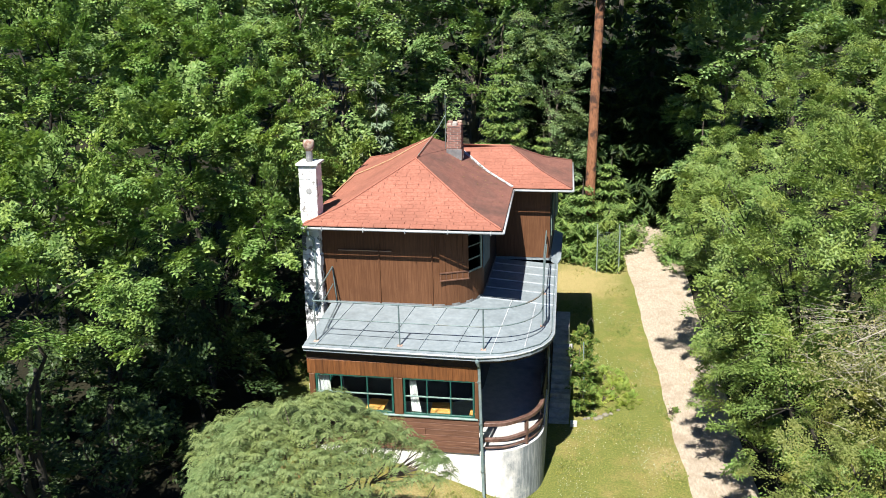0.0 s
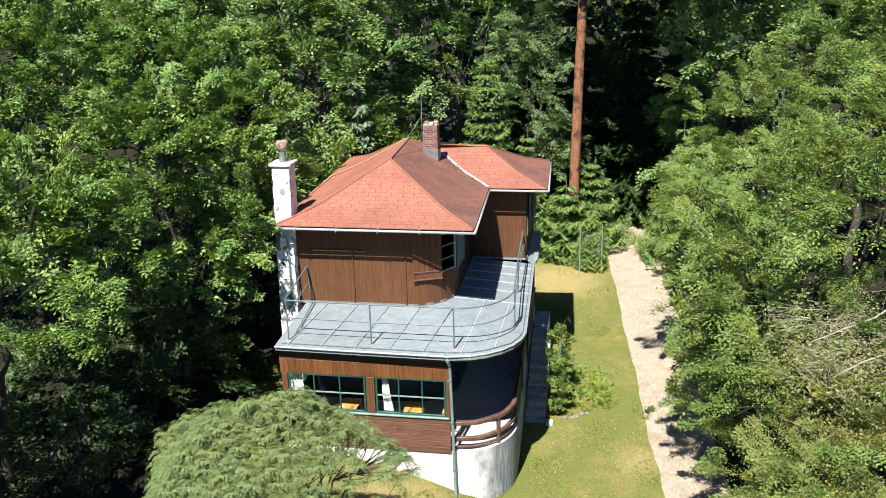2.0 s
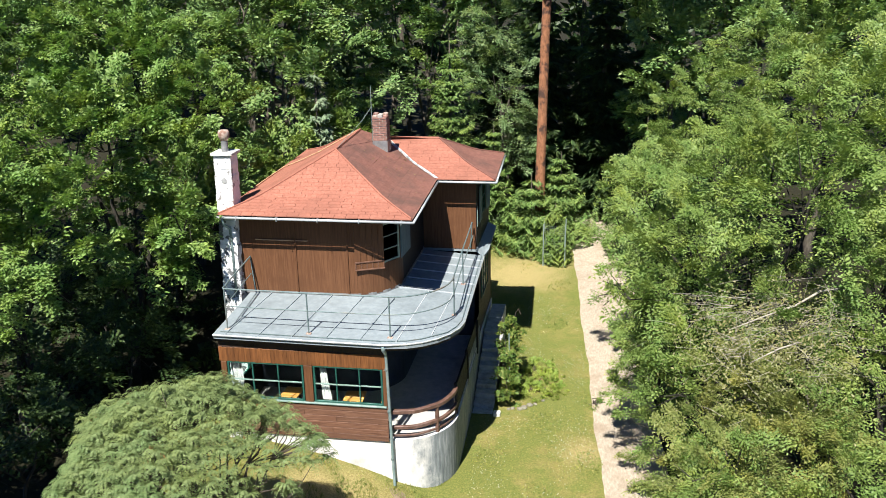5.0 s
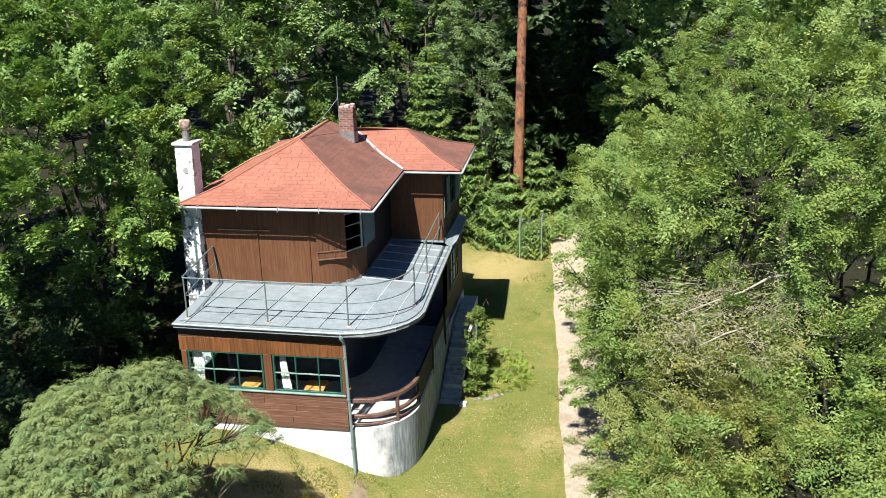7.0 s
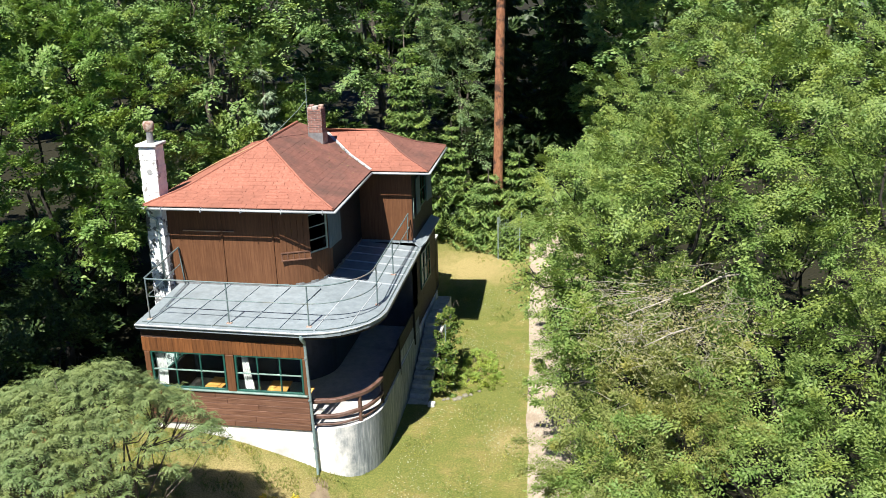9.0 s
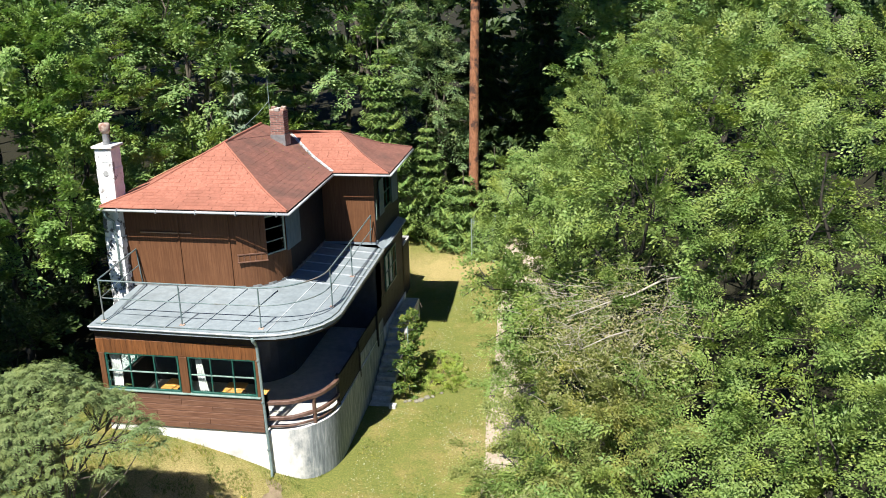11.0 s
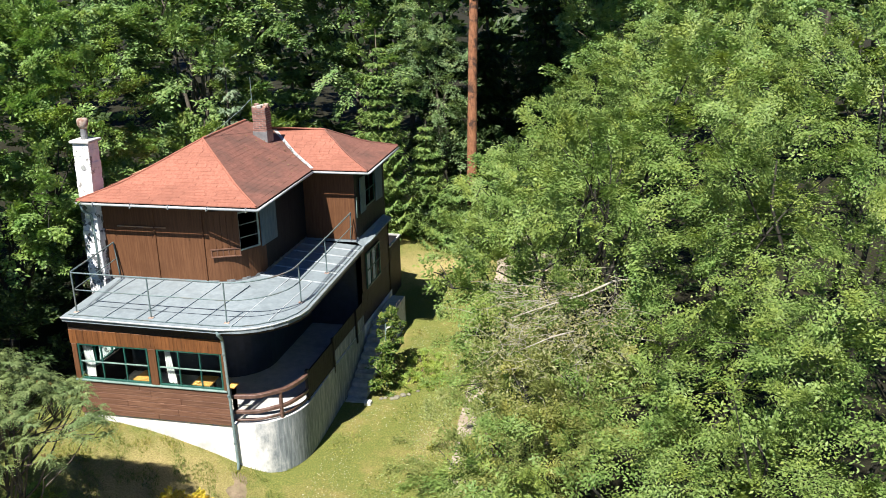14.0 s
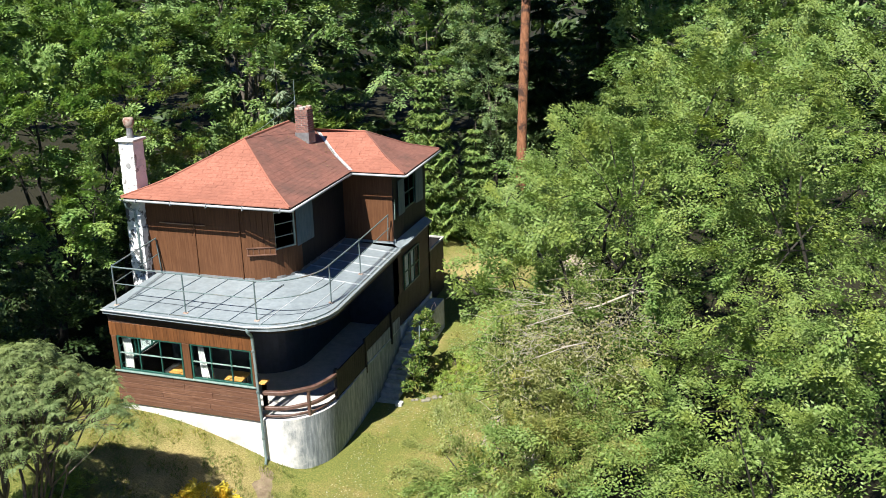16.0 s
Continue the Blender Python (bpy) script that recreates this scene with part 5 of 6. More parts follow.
broadleaf("young light green maple behind the roof", -5.2, 15.2, [(-5.2, 15.0, 5.2, 1.6, 1.5, 2.0), (-6.2, 15.4, 6.6, 1.5, 1.4, 1.6), (-4.2, 16.2, 4.0, 1.5, 1.4, 1.8), (-7.2, 12.6, 5.2, 1.5, 1.5, 2.0)], 0.17, LEAF_RIGHT, 88, 0.6, 24, group="trees behind the house")
broadleaf("shaded young maple under the tall trees", -11.0, 13.6, [(-10.4, 12.6, 3.4, 2.4, 2.2, 2.4), (-12.6, 10.4, 4.2, 2.4, 2.4, 2.8), (-10.6, 17.6, 4.0, 2.6, 2.2, 2.8)], 0.2, LEAF_BACK, 89, 0.45, 22, group="trees behind the house")
spruce("grey-green young pine with upright shoots behind the roof", -5.7, 13.4, 8.6, 1.5, LEAF_PINE, 120, name="young_pine", droop=-0.1, upturn=0.5, frond=0.2, whorls=17, start=0.15)
for k, (x, y, h, r) in enumerate([(-1.5, 20.0, 9.4, 1.9), (-7.6, 19.6, 8.0, 2.0), (0.3, 21.6, 5.4, 1.7), (3.5, 21.9, 4.3, 2.1), (2.2, 20.4, 3.6, 2.3), (7.3, 19.8, 6.4, 1.9), (-5.2, 19.0, 9.0, 2.0), (8.6, 27.0, 10.0, 2.4), (4.2, 29.0, 10.0, 2.4)]):
    spruce("young spruce with drooping fresh green branches", x, y, h, r, LEAF_SPRUCE, 100 + k, group="spruces behind the house")
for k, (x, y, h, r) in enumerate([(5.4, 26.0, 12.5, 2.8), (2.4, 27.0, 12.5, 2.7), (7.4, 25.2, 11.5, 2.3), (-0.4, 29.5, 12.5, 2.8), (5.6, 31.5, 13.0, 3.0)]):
    spruce("tall hanging spruce deep in the wood, darkened for shade", x, y, h, r, LEAF_SHADE, 150 + k, group="dark spruces in the wood", whorls=14, droop=0.6, upturn=0.2, frond=0.36)

# far wood
rng = np.random.default_rng(7)
lobes = []
for k in range(60):
    x = -36 + 72 * (k % 20) / 19 + rng.uniform(-1, 1)
    lobes.append((x, 36 + 5 * (k // 20) + rng.uniform(-2, 2) - 0.004 * x * x, (5, 10, 7)[k // 20] + rng.uniform(-1, 2), 3.6, 3.0, 4.5))
# leaf masses above the view, added to shade the wood below them
canopy = [(6.6, 18.6, 15.4, 3.2, 3.0, 1.7), (1.0, 21.8, 16.4, 2.6, 2.4, 1.8), (4.0, 21.0, 15.8, 2.6, 2.4, 1.6), (7.2, 21.6, 15.6, 2.8, 2.4, 1.8), (4.4, 24.2, 16.6, 2.8, 2.4, 1.8), (8.0, 24.6, 16.2, 2.8, 2.6, 1.8), (1.4, 25.0, 16.2, 2.6, 2.4, 1.8)]
for k in range(30):
    canopy.append((-30 + 62 * (k % 15) / 14 + rng.uniform(-1, 1), 25.5 + 5.5 * (k // 15) + rng.uniform(-1, 1), 16.2 + rng.uniform(-0.4, 1.2), 3.2, 3.2, 2.2))
for k in range(40):
    lobes.append((-62 + 124 * k / 39, 54 + 4 * (k % 2) - 0.012 * (k - 20) ** 2, (4, 12)[k % 2], 4.6, 4.0, 8.0))
thick = crown(rng, canopy[:7], 0.34, 0.9, 16, 8, 0.9, fill=0.3)
at, way, up, size = (np.concatenate(v) for v in zip(thick, crown(rng, canopy[7:], 0.45, 0.30, 9, 8, 0.9, fill=0.1)))
tagged(new("wood_canopy", leaf_mesh("wood_canopy", at, way, up, size, size * 0.6, LEAF_BACK)), "unseen high canopy added to shade the wood behind the house", "woods", kind="stuff")
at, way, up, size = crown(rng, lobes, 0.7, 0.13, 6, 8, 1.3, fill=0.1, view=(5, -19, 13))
tagged(new("far_woods", leaf_mesh("far_woods", at, way, up, size, size * 0.6, LEAF_SHADE)), "dense wood closing the clearing far behind the house, leaves darkened for shade", "woods", kind="stuff")
bm = bmesh.new()
for k in range(14):
    x, y = rng.uniform(-30, 34), rng.uniform(34, 46)
    tube(bm, [(x, y, ground_z(x, y) - 0.2), (x + rng.normal(0, 0.2), y, 9), (x + rng.normal(0, 0.4), y, 17)], [0.2, 0.16, 0.08], 6)
solo("far_trunks", bm, BARK, "dark trunks of the wood behind the clearing", "woods", kind="stuff")


# sumac in front of the house
def sumac(x, y, seed):
    rng = np.random.default_rng(seed)
    z = ground_z(x, y)
    tree = thing("sumac_tree", "umbrella-shaped stag's-horn sumac with soft feathery leaves", "tree", (x, y, z))
    tips = []
    golden = 2.39996
    count = 570
    for k in range(count):
        f = math.sqrt((k + 0.5) / count)
        a = k * golden
        wob = 1 + 0.10 * math.sin(3 * a) + 0.08 * math.sin(5 * a + 1)
        px, py = 2.45 * f * wob * math.cos(a), 2.7 * f * wob * math.sin(a)
        pz = 5.04 - z - 1.35 * f ** 2.2 + rng.normal(0, 0.10) + 0.18 * math.sin(px * 2.3 + 1) * math.sin(py * 2.1)
        if px > 0.9 and rng.uniform() < 0.25 + 0.2 * (px - 0.9) and f > 0.55:
            continue
        tips.append(np.array([px, py, pz]))
    # stems fork from the foot to the tips
    forks = []
    for k in range(9):
        a = 2 * math.pi * k / 9
        foot = (0.12 * math.cos(a), 0.12 * math.sin(a), -0.15)
        knee = (0.9 * math.cos(a) + rng.normal(0, 0.15), 1.0 * math.sin(a) + rng.normal(0, 0.15), 1.9 + rng.uniform(-0.2, 0.3))
        part("stem", tubed(limb_line(rng, foot, knee, 0.05), [0.06 - 0.005 * j for j in range(7)], 6), TWIG, tree, smooth=True)
        forks.append(np.array(knee))
    forks = np.array(forks)
    bm = bmesh.new()
    nodes_ = [t * np.array([0.8, 0.8, 1.0]) - np.array([0, 0, 0.55 + 0.2 * rng.uniform()]) for t in tips[::9]]
    for p in nodes_:
        near = forks[np.argmin(((forks - p)[:, :2] ** 2).sum(1))]
        mid = (near + p) / 2 + np.array([0, 0, -0.12]) + rng.normal(0, 0.10, 3)
        tube(bm, [near, mid, p], [0.03, 0.024, 0.018], 5, False)
    tree_nodes = np.array(nodes_)
    for t in tips:
        near = tree_nodes[np.argmin(((tree_nodes - t) ** 2).sum(1))]
        tube(bm, [near, near * 0.4 + t * 0.6 + rng.normal(0, 0.06, 3) - np.array([0, 0, 0.08]), t - np.array([0, 0, 0.04])], [0.016, 0.012, 0.007], 4, False)
    part("branchwork", bm, TWIG, tree, kind="stuff")
    at, way, up, size = [], [], [], []
    fa, fw, fu, fs = [], [], [], []
    for t in tips:
        n = rng.integers(9, 12)
        turn = rng.uniform(0, 6.28)
        for j in range(n):
            a = turn + 2 * math.pi * j / n + rng.normal(0, 0.2)
            out = np.array([math.cos(a), math.sin(a), 0.0])
            side = np.array([-math.sin(a), math.cos(a), 0.0])
            length = rng.uniform(0.20, 0.30)
            rise = rng.uniform(0.6, 1.7)
            m = 11
            f = (np.arange(m) + 0.6) / m
            spine = t + out * (f * length).reshape(-1, 1)
            spine[:, 2] += length * (rise * f - 1.6 * f ** 2)
            for s in (-1, 1):
                at.append(spine)
                way.append(out * 0.55 + side * s + np.array([0, 0, -0.4]) + rng.normal(0, 0.12, (m, 3)))
                up.append(np.array([0, 0, 1.0]) + out * 0.3 + rng.normal(0, 0.15, (m, 3)))
                size.append(0.076 * np.sin(np.pi * (0.25 + 0.6 * f)) * rng.uniform(0.85, 1.15, m))
        if rng.uniform() < 0.10:
            for j in range(5):
                fa.append(t + rng.normal(0, 0.02, 3)), fw.append(np.array([0, 0, 1.0]) + rng.normal(0, 0.3, 3)), fu.append(rng.normal(0, 1, 3)), fs.append(0.09)
    at, way, up, size = (np.concatenate(v) for v in (at, way, up, size))
    ob = new("crown", leaf_mesh("crown", at, way, up, size, size * 0.34, LEAF_SUMAC, 0.1))
    ob.parent = tree
    ob = new("flowering", leaf_mesh("flowering", np.array(fa), np.array(fw), np.array(fu), np.array(fs), np.array(fs) * 0.4, LEAF_FLOWER, 0.4))
    ob.parent = tree
    tagged(ob, "rusty flower spikes", kind="stuff")


sumac(-2.65, -5.7, 3)


def small_shrub(name, label, x, y, lobes, leaf, mat, seed, density=6.0, per_bough=8, category="shrub", group="", stems=4):
    rng = np.random.default_rng(seed)
    z = ground_z(x, y)
    sh = thing(name, label, category, (x, y, z), group)
    loc = [(c[0] - x, c[1] - y, c[2] - z, *c[3:]) for c in lobes]
    for c in (loc * stems)[:max(stems, len(loc))]:
        part("stem", tubed(limb_line(rng, (c[0] * 0.5, c[1] * 0.8, -0.05), (c[0] + rng.normal(0, 0.1), c[1] + rng.normal(0, 0.1), c[2] + c[5] * 0.5), 0.05), [0.02 - 0.002 * k for k in range(7)], 5), TWIG, sh, smooth=True)
    at, way, up, size = crown(rng, loc, leaf, density, per_bough, per_spray=6, pad=0.2, low=-0.8)
    ob = new("crown", leaf_mesh("crown", at, way, up, size, size * 0.6, mat))
    ob.parent = sh
    return sh


vine = small_shrub("climbing_rose", "tall climbing rose on a thin pole beside the steps", 2.5, 6.4, [(2.5, 5.6, -0.05, 0.28, 0.32, 0.5), (2.46, 6.1, 0.45, 0.3, 0.36, 0.65), (2.5, 6.7, 0.85, 0.32, 0.38, 0.7), (2.44, 7.3, 1.15, 0.34, 0.4, 0.65)], 0.095, LEAF_VINE, 11, 10.0, 10)
part("pole", tubed([(0.06, -0.3, -0.1), (-0.02, 0.1, 2.1)], 0.018, 6), PIPE, vine)
part("shoot", tubed([(0, 1.0, 1.9), (0.1, 1.1, 2.4), (0.2, 1.1, 2.55), (0.28, 1.0, 2.4)], 0.01, 5), TWIG, vine)
small_shrub("ground_cover", "lime green ground cover plant beside the rose", 3.15, 6.9, [(3.2, 6.5, -0.57, 0.65, 0.8, 0.16), (3.6, 7.4, -0.55, 0.7, 0.9, 0.16), (3.2, 8.2, -0.5, 0.6, 0.8, 0.16), (3.9, 6.7, -0.58, 0.45, 0.65, 0.12)], 0.052, LEAF_LIME, 12, 30.0, 9)
small_shrub("weed_patch", "lime green weeds under the sumac", -3.0, -3.9, [(-3.3, -3.4, 0.75, 0.6, 0.5, 0.25), (-2.6, -4.2, 0.55, 0.7, 0.5, 0.25), (-3.6, -4.6, 0.75, 0.6, 0.6, 0.3), (-2.2, -5.0, 0.4, 0.6, 0.5, 0.3)], 0.07, LEAF_LIME, 14, 14.0, 10)
small_shrub("golden_shrub", "low golden yellow leaved shrub on the lawn", 0.05, -2.65, [(-0.4, -2.65, 0.25, 0.42, 0.42, 0.42), (0.05, -2.55, 0.36, 0.5, 0.45, 0.46), (0.5, -2.7, 0.2, 0.4, 0.4, 0.4)], 0.08, LEAF_GOLD, 13, 20.0, 12)
small_shrub("weed_clump", "small green weed clump at the track edge", 5.3, 6.0, [(5.3, 6.0, -0.56, 0.24, 0.24, 0.13)], 0.09, LEAF_VINE, 15, 8.0)

rng = np.random.default_rng(17)
for k in range(7):
    f = (k + rng.uniform(-0.3, 0.3)) / 6.3
    f = max(f, 0)
    x, y = 2.55 + 1.1 * f, 5.35 + 0.7 * f ** 2.2 + 0.05 * math.sin(k * 2)
    bm = bmesh.new()
    bmesh.ops.create_icosphere(bm, subdivisions=2, radius=0.06 + 0.06 * rng.uniform())
    for v in bm.verts:
        v.co *= 1 + 0.16 * math.sin(v.co.x * 40 + k) * math.sin(v.co.y * 37 + 2 * k) + rng.normal(0, 0.04)
        v.co.z *= 0.65
    ob = solo("stone", bm, ROCK, "dull rounded field stone edging the flower bed", "stone", "bed edging stones")
    ob.location = (x, y, ground_z(x, y) + 0.015)

# fenced sapling
cage = thing("wire_cage", "green wire mesh cage round a young conifer", "fence", (3.4, 18.4, ground_z(3.4, 18.4)))
for px, py in ((-0.48, -0.45), (0.48, -0.45), (0.48, 0.45), (-0.48, 0.45)):
    part("post", tubed([(px, py, -0.15), (px, py, 1.95)], 0.028, 6), WIRE, cage)
for (ax, ay), (bx, by) in (((-0.48, -0.45), (0.48, -0.45)), ((0.48, -0.45), (0.48, 0.45)), ((-0.48, 0.45), (0.48, 0.45)), ((-0.48, -0.45), (-0.48, 0.45))):
    bm = bmesh.new()
    for k in range(19):
        tube(bm, [(ax, ay, 0.04 + k * 0.1), (bx, by, 0.04 + k * 0.1)], 0.003, 3)
    for k in range(1, 10):
        f = k / 10
        tube(bm, [(ax + (bx - ax) * f, ay + (by - ay) * f, 0.02), (ax + (bx - ax) * f, ay + (by - ay) * f, 1.86)], 0.003, 3)
    part("wire_mesh", bm, WIRE, cage)
spruce("bushy green young conifer inside a wire cage", 3.4, 18.4, 2.8, 0.72, LEAF_RIGHT, 131, name="conifer_sapling", whorls=22, droop=0.1, upturn=0.4, frond=0.16)

# dead branches lying over the cherry
tangle = thing("dead_branches", "bleached dead branches tangled over the low cherry", "branches", (8.5, -1.9, 5.5))
rng = np.random.default_rng(23)


def dead_bough(start, way, length, thick, forks):
    """A curved bare bough with forking twigs."""
    side = np.array([-way[1], way[0], 0.0])
    bend = rng.uniform(-0.35, 0.35)
    line = [start + way * length * f + side * bend * length * f * f + np.array([0, 0, -0.12 * length * f * f]) + rng.normal(0, 0.02, 3) * f for f in np.linspace(0, 1, 7)]
    part("bough", tubed(line, [thick * (1 - 0.8 * k / 6) for k in range(7)], 5), DEADWOOD, tangle, smooth=True)
    for k in range(forks):
        f = rng.uniform(0.2, 0.95)
        p = line[0] + (line[-1] - line[0]) * f + side * bend * length * (f * f - f) * 0.9
        turn = rng.choice([-1, 1]) * rng.uniform(0.35, 1.0)
        d = np.array([way[0] * math.cos(turn) - way[1] * math.sin(turn), way[0] * math.sin(turn) + way[1] * math.cos(turn), way[2] + rng.uniform(-0.15, 0.3)])
        run = length * rng.uniform(0.2, 0.5)
        part("twig", tubed([p, p + d * run * 0.4 + rng.normal(0, 0.03, 3), p + d * run + np.array([0, 0, -0.1 * run]) + rng.normal(0, 0.06, 3)], [thick * 0.5, thick * 0.4, 0.003], 4), DEADWOOD, tangle, smooth=True)


part("bough", tubed([(1.75, 1.3, 0.55), (1.3, 1.05, 0.56), (0.7, 0.5, 0.42), (0.1, 0.2, 0.3), (-0.7, -0.2, 0.1)], [0.016, 0.026, 0.022, 0.015, 0.006], 7), DEADWOOD, tangle, smooth=True)
part("bough", tubed([(0.6, -0.5, 0.02), (0.2, -0.75, -0.02), (-0.4, -1.1, -0.2)], [0.02, 0.016, 0.006], 6), DEADWOOD, tangle, smooth=True)
for k in range(16):
    a = np.array([rng.uniform(-0.9, 1.6), rng.uniform(-1.4, 1.2), 0.0])
    a[2] = 0.22 + 0.16 * a[0] + 0.30 * a[1] + rng.uniform(-0.2, 0.2)
    turn = radians(215 + rng.normal(0, 70))
    dead_bough(a, np.array([math.cos(turn), math.sin(turn), -rng.uniform(-0.05, 0.3)]), rng.uniform(0.6, 1.4), rng.uniform(0.005, 0.009), 7)

bm = bmesh.new()
for k in range(240):
    a = np.array([rng.normal(0.15, 0.7), rng.normal(0.0, 0.75), 0.0])
    a[2] = -0.02 + 0.16 * a[0] + 0.30 * a[1] + rng.uniform(-0.25, 0.22)
    turn, run = rng.uniform(0, 2 * math.pi), rng.uniform(0.25, 0.7)
    d = np.array([math.cos(turn), math.sin(turn), rng.uniform(-0.25, 0.5)])
    tube(bm, [a, a + d * run * 0.5 + rng.normal(0, 0.05, 3), a + d * run + rng.normal(0, 0.09, 3) - np.array([0, 0, 0.12 * run])], [0.0045, 0.0038, 0.002], 3, False)
part("brushwood", bm, DEADWOOD, tangle, "fine pale dry twigs", kind="stuff")
n = 4000
at = np.stack([rng.normal(0.1, 0.8, n), rng.normal(-0.2, 0.9, n), np.zeros(n)], 1)
at[:, 2] = 0.05 + 0.16 * at[:, 0] + 0.30 * at[:, 1] + rng.uniform(-0.35, 0.12, n)
size = rng.uniform(0.04, 0.085, n)
part("dry_leaves", bmesh.new(), LEAF_DRY, tangle, "withered tan leaves", kind="stuff").data = leaf_mesh("dry_leaves", at, rng.normal(0, 1, at.shape), rng.normal(0, 0.5, at.shape) + np.array([0, -0.4, 0.8]), size, size * 0.5, LEAF_DRY)

# undergrowth under the trees, and grass
rng = np.random.default_rng(29)
lobes = []
for k in range(84):
    x, y = rng.uniform(-16, -6.2), rng.uniform(-4, 13)
    lobes.append((x, y, ground_z(x, y) + 0.1, 0.9, 0.9, rng.uniform(0.4, 1.1)))
for k in range(20):
    x, y = rng.uniform(8.2, 15), rng.uniform(-10, 18)
    lobes.append((x, y, ground_z(x, y) + 0.1, 0.9, 0.9, rng.uniform(0.4, 0.9)))
for k in range(26):
    x, y = rng.uniform(-6, 2.4), rng.uniform(19.5, 24)
    lobes.append((x, y, ground_z(x, y) + 0.1, 0.9, 0.9, rng.uniform(0.4, 1.2)))
at, way, up, size = crown(rng, lobes, 0.17, 1.3, 7, 6, 0.4, low=0.0)
tagged(new("undergrowth", leaf_mesh("undergrowth", at, way, up, size, size * 0.6, LEAF_SHADE)), "low leafy undergrowth on the forest floor, darkened for shade", "undergrowth", kind="stuff")

n = 80000
gx, gy = rng.uniform(-6.0, 5.6, n), rng.uniform(-5.0, 20.0, n)
ok = ~((gx > -4.7) & (gx < 2.4) & (gy > 0.5) & (gy < 11.2)) | ((gx > 1.7) & (gy < 4.9) & (gy > 0.5))
ok &= gx < path_left(gy) + rng.normal(0, 0.07, n)
bare = np.minimum(np.hypot(gx - 2.0, gy - 16.6) / 2.4, np.hypot(gx + 1.4, gy + 1.4) / 2.2)
ok &= rng.uniform(0.25, 1.1, n) < np.clip(bare, 0.3, 1.2)
gx, gy = gx[ok], gy[ok]
base = np.array([(x, y, ground_z(x, y) - 0.01) for x, y in zip(gx, gy)])
lean = rng.normal(0, 0.8, base.shape)
lean[:, 2] = 0.55
h = rng.uniform(0.03, 0.07, len(base)) * (1 + 0.7 * (np.sin(gx * 2.1) * np.sin(gy * 1.7) > 0.45))
tagged(new("grass", leaf_mesh("grass", base, lean, rng.normal(0, 0.3, base.shape) + np.array([0, -0.2, 1.0]), h, h * 0.35, LEAF_GRASS)), "short uneven lawn grass with drier tufts", "grass", kind="stuff")

n = 2600
gy = rng.uniform(-2.0, 15.0, n)
gx = (path_left(gy) + path_right(gy)) / 2 + rng.normal(0, 0.16, n)
keep = np.sin(gy * 1.7) + 0.7 * np.sin(gy * 4.1 + 1) > 0.0
base = np.array([(x, y, ground_z(x, y) + 0.02) for x, y in zip(gx[keep], gy[keep])])
lean = rng.normal(0, 0.8, base.shape)
lean[:, 2] = 0.6
h = rng.uniform(0.03, 0.08, len(base))
tagged(new("grass", leaf_mesh("grass", base, lean, rng.normal(0, 0.3, base.shape) + np.array([0, -0.2, 1.0]), h, h * 0.3, LEAF_GRASS)), "thin worn grass between the wheel ruts", "grass", kind="stuff")

n = 16000
gx, gy = rng.uniform(-5.4, 1.6, n), rng.uniform(-4.5, 0.45, n)
base = np.array([(x, y, ground_z(x, y) - 0.01) for x, y in zip(gx, gy)])
base = base[np.sin(gx * 3.1 + 1) * np.sin(gy * 3.7) + 0.5 * np.sin(gx * 7 + gy * 5) > 0.1]
lean = rng.normal(0, 0.5, base.shape)
lean[:, 2] = 0.8
h = rng.uniform(0.06, 0.15, len(base))
tagged(new("grass", leaf_mesh("grass", base, lean, rng.normal(0, 0.4, base.shape) + np.array([0, -0.4, 0.8]), h, h * 0.16, LEAF_GRASS)), "longer uneven grass tufts on the front slope", "grass", kind="stuff")

foot = np.array([(-4.6 + 0.02 * k, 0.5) for k in range(226)] + arc(-0.1, 2.14, 1.64, -90, 0, 130) + [(1.5, 2.2 + 0.02 * k) for k in range(140)])
foot = np.repeat(foot, 3, 0) + rng.normal(0, 0.05, (3 * len(foot), 2))
base = np.array([(x, y, ground_z(x, y) - 0.01) for x, y in foot])
lean = rng.normal(0, 0.35, base.shape)
lean[:, 2] = 0.9
h = rng.uniform(0.03, 0.085, len(base)) * (0.5 + 0.6 * np.sin(base[:, 0] * 4.0) ** 2)
tagged(new("grass", leaf_mesh("grass", base, lean, rng.normal(0, 0.4, base.shape) + np.array([0, -0.5, 0.7]), h, h * 0.18, LEAF_GRASS)), "ragged grass at the foot of the white base", "grass", kind="stuff")

n = 5200
gx, gy = rng.uniform(1.5, 5.5, n), rng.uniform(-3.5, 14.5, n)
ok = (gx < path_left(gy) - 0.08) & (gx > np.where(gy > 4.8, 2.6, 1.9))
ok &= np.sin(gx * 1.9 + 0.6 * gy) * np.sin(gy * 0.8 - gx) + rng.normal(0, 0.35, n) > 0.05
base = np.array([(x, y, ground_z(x, y) + 0.035) for x, y in zip(gx[ok], gy[ok])])
h = rng.uniform(0.022, 0.036, len(base))
tagged(new("clover_flowers", leaf_mesh("clover_flowers", base, rng.normal(0, 1, base.shape) * np.array([1, 1, 0.2]), rng.normal(0, 0.3, base.shape) + np.array([0, -0.3, 1.0]), h, h * 0.9, PETAL)), "scattered white clover flowers in the lawn", "flowers", kind="stuff")

# leaves and needles lying on the roof
n = 260
d = np.where(rng.uniform(0, 1, n) < 0.45, rng.uniform(0.1, 1.9, n), rng.uniform(0.7, 2.3, n))
s = np.where(np.arange(n) % 2, WY + d - np.abs(rng.normal(0, 0.10, n)), WY + d - rng.uniform(0.1, 2.2, n) ** 1.3)
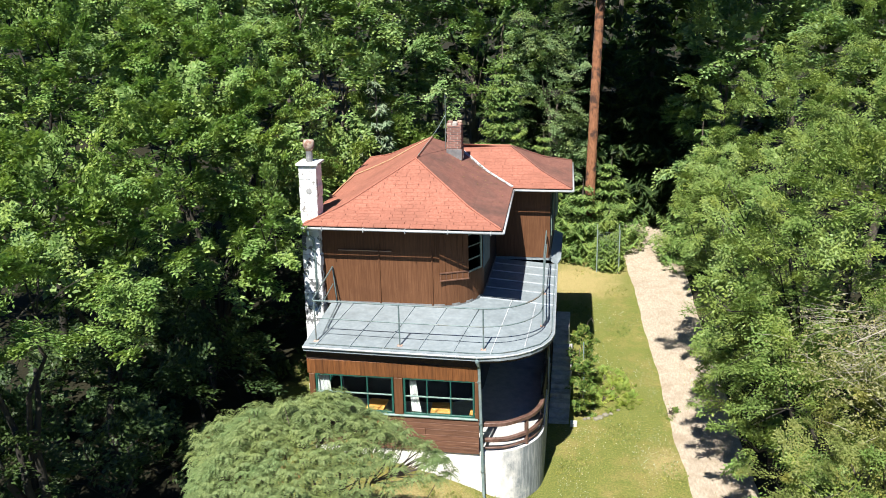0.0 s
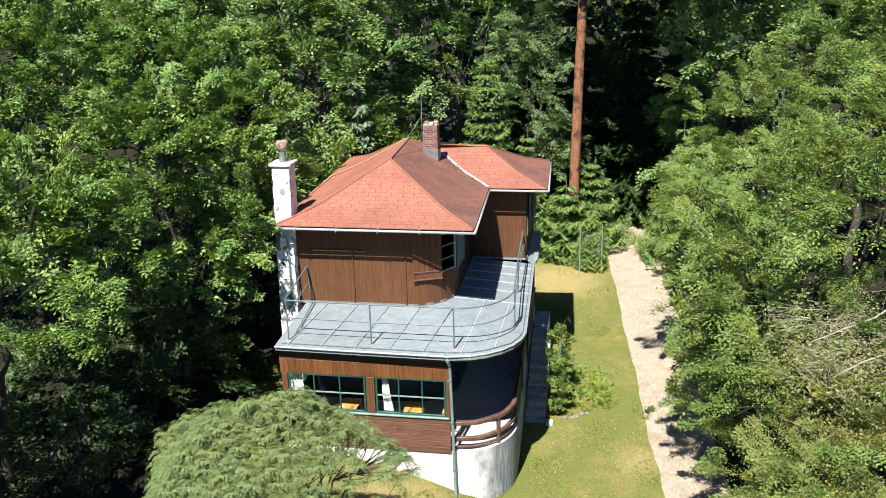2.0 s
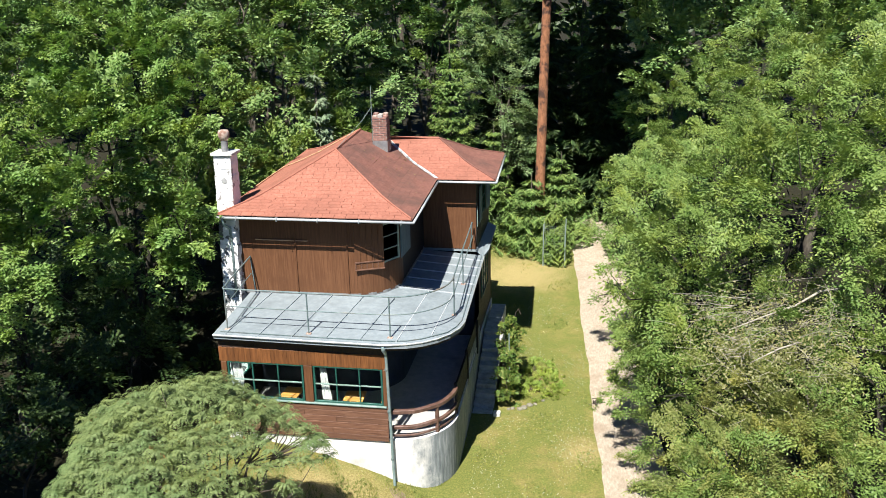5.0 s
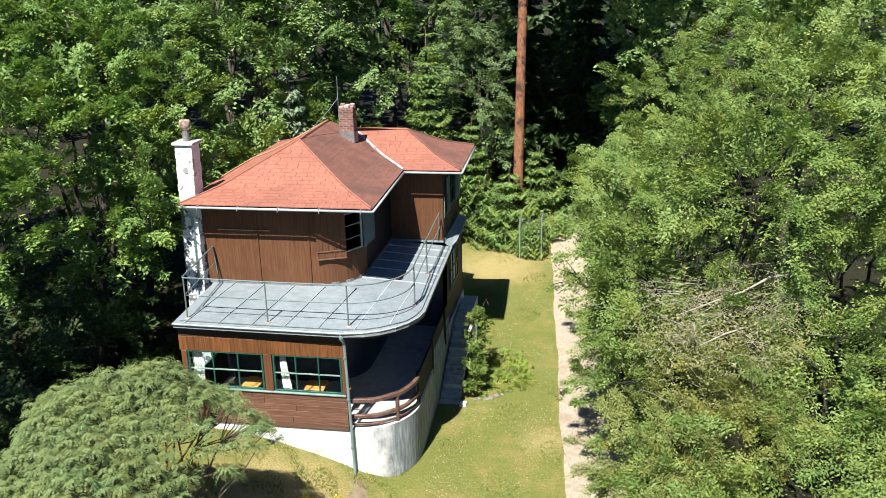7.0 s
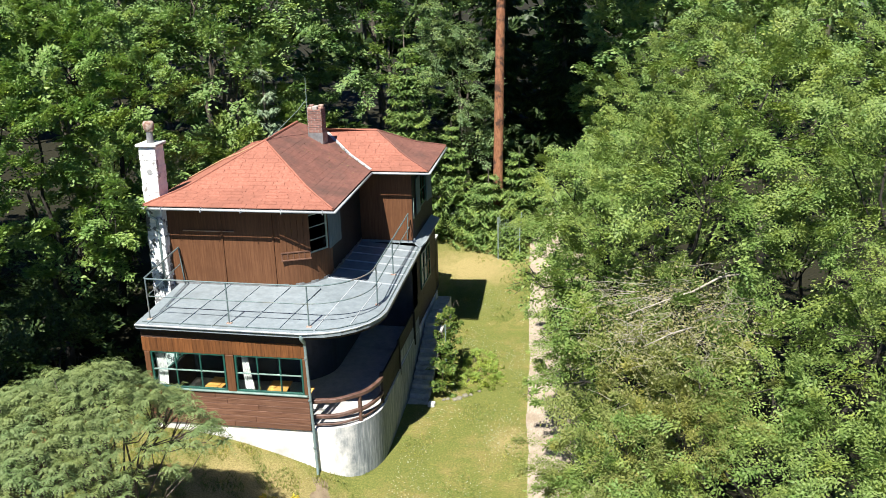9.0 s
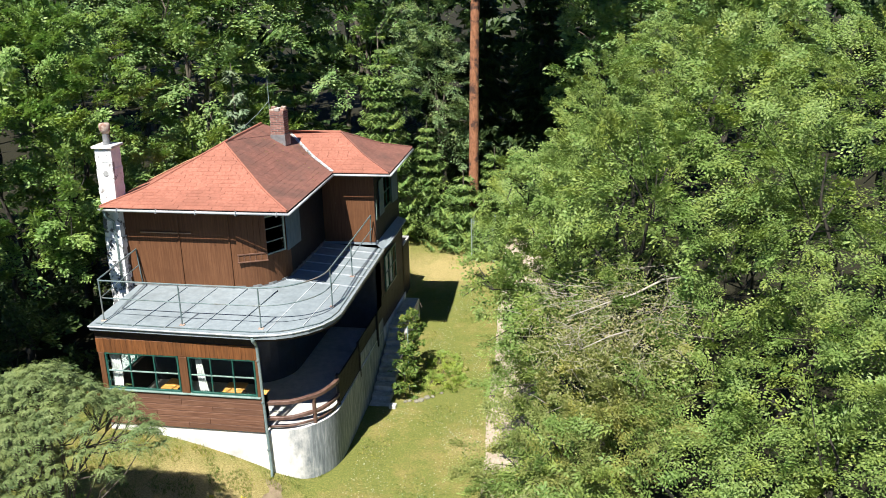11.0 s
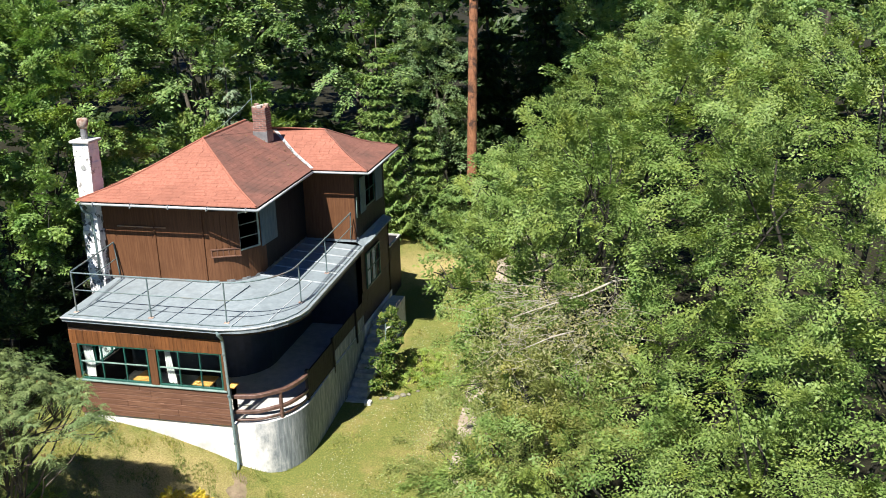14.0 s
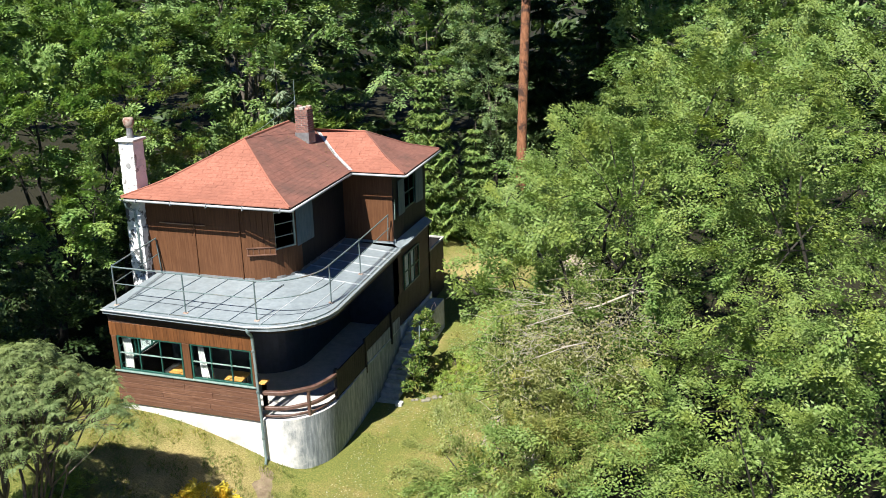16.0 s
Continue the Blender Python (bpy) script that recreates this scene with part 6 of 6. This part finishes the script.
base = np.array([(*PLANES["right"][0](a, max(c, EY0 + a + 0.1)), roof_z(a) + 0.03) for a, c in zip(d, s)])
h = rng.uniform(0.02, 0.06, n)
tagged(new("fallen_leaves", leaf_mesh("fallen_leaves", base, rng.normal(0, 1, base.shape) * np.array([1, 1, 0.3]), rng.normal(0, 0.5, base.shape) + np.array([0, 0, 1.0]), h, h * 0.6, LEAF_FLOWER)), "dry fallen leaves lying on the roof and in its valley", "leaves", kind="stuff")

# roof shingles, course by course
rng = random.Random(31)


def shingle_faces(bm, at, d0, d1, s0a, s1a, s0b, s1b, thick=True):
    lift = (0.010 if thick else 0.005) + rng.uniform(0, 0.004)
    top = [bm.verts.new((*at(d, s), roof_z(d) + h)) for d, s, h in ((d0, s0a, lift), (d0, s1a, lift), (d1, s1b, 0.003), (d1, s0b, 0.003))]
    low = [bm.verts.new((*at(d0, s), roof_z(d0) - 0.012)) for s in (s0a, s1a)]
    bm.faces.new(top)
    bm.faces.new((low[0], low[1], top[1], top[0]))
    side = [bm.verts.new((*at(d1, s), roof_z(d1) - 0.012)) for s in (s0b, s1b)]
    bm.faces.new((low[0], top[0], top[3], side[0]))
    bm.faces.new((top[1], low[1], side[1], top[2]))


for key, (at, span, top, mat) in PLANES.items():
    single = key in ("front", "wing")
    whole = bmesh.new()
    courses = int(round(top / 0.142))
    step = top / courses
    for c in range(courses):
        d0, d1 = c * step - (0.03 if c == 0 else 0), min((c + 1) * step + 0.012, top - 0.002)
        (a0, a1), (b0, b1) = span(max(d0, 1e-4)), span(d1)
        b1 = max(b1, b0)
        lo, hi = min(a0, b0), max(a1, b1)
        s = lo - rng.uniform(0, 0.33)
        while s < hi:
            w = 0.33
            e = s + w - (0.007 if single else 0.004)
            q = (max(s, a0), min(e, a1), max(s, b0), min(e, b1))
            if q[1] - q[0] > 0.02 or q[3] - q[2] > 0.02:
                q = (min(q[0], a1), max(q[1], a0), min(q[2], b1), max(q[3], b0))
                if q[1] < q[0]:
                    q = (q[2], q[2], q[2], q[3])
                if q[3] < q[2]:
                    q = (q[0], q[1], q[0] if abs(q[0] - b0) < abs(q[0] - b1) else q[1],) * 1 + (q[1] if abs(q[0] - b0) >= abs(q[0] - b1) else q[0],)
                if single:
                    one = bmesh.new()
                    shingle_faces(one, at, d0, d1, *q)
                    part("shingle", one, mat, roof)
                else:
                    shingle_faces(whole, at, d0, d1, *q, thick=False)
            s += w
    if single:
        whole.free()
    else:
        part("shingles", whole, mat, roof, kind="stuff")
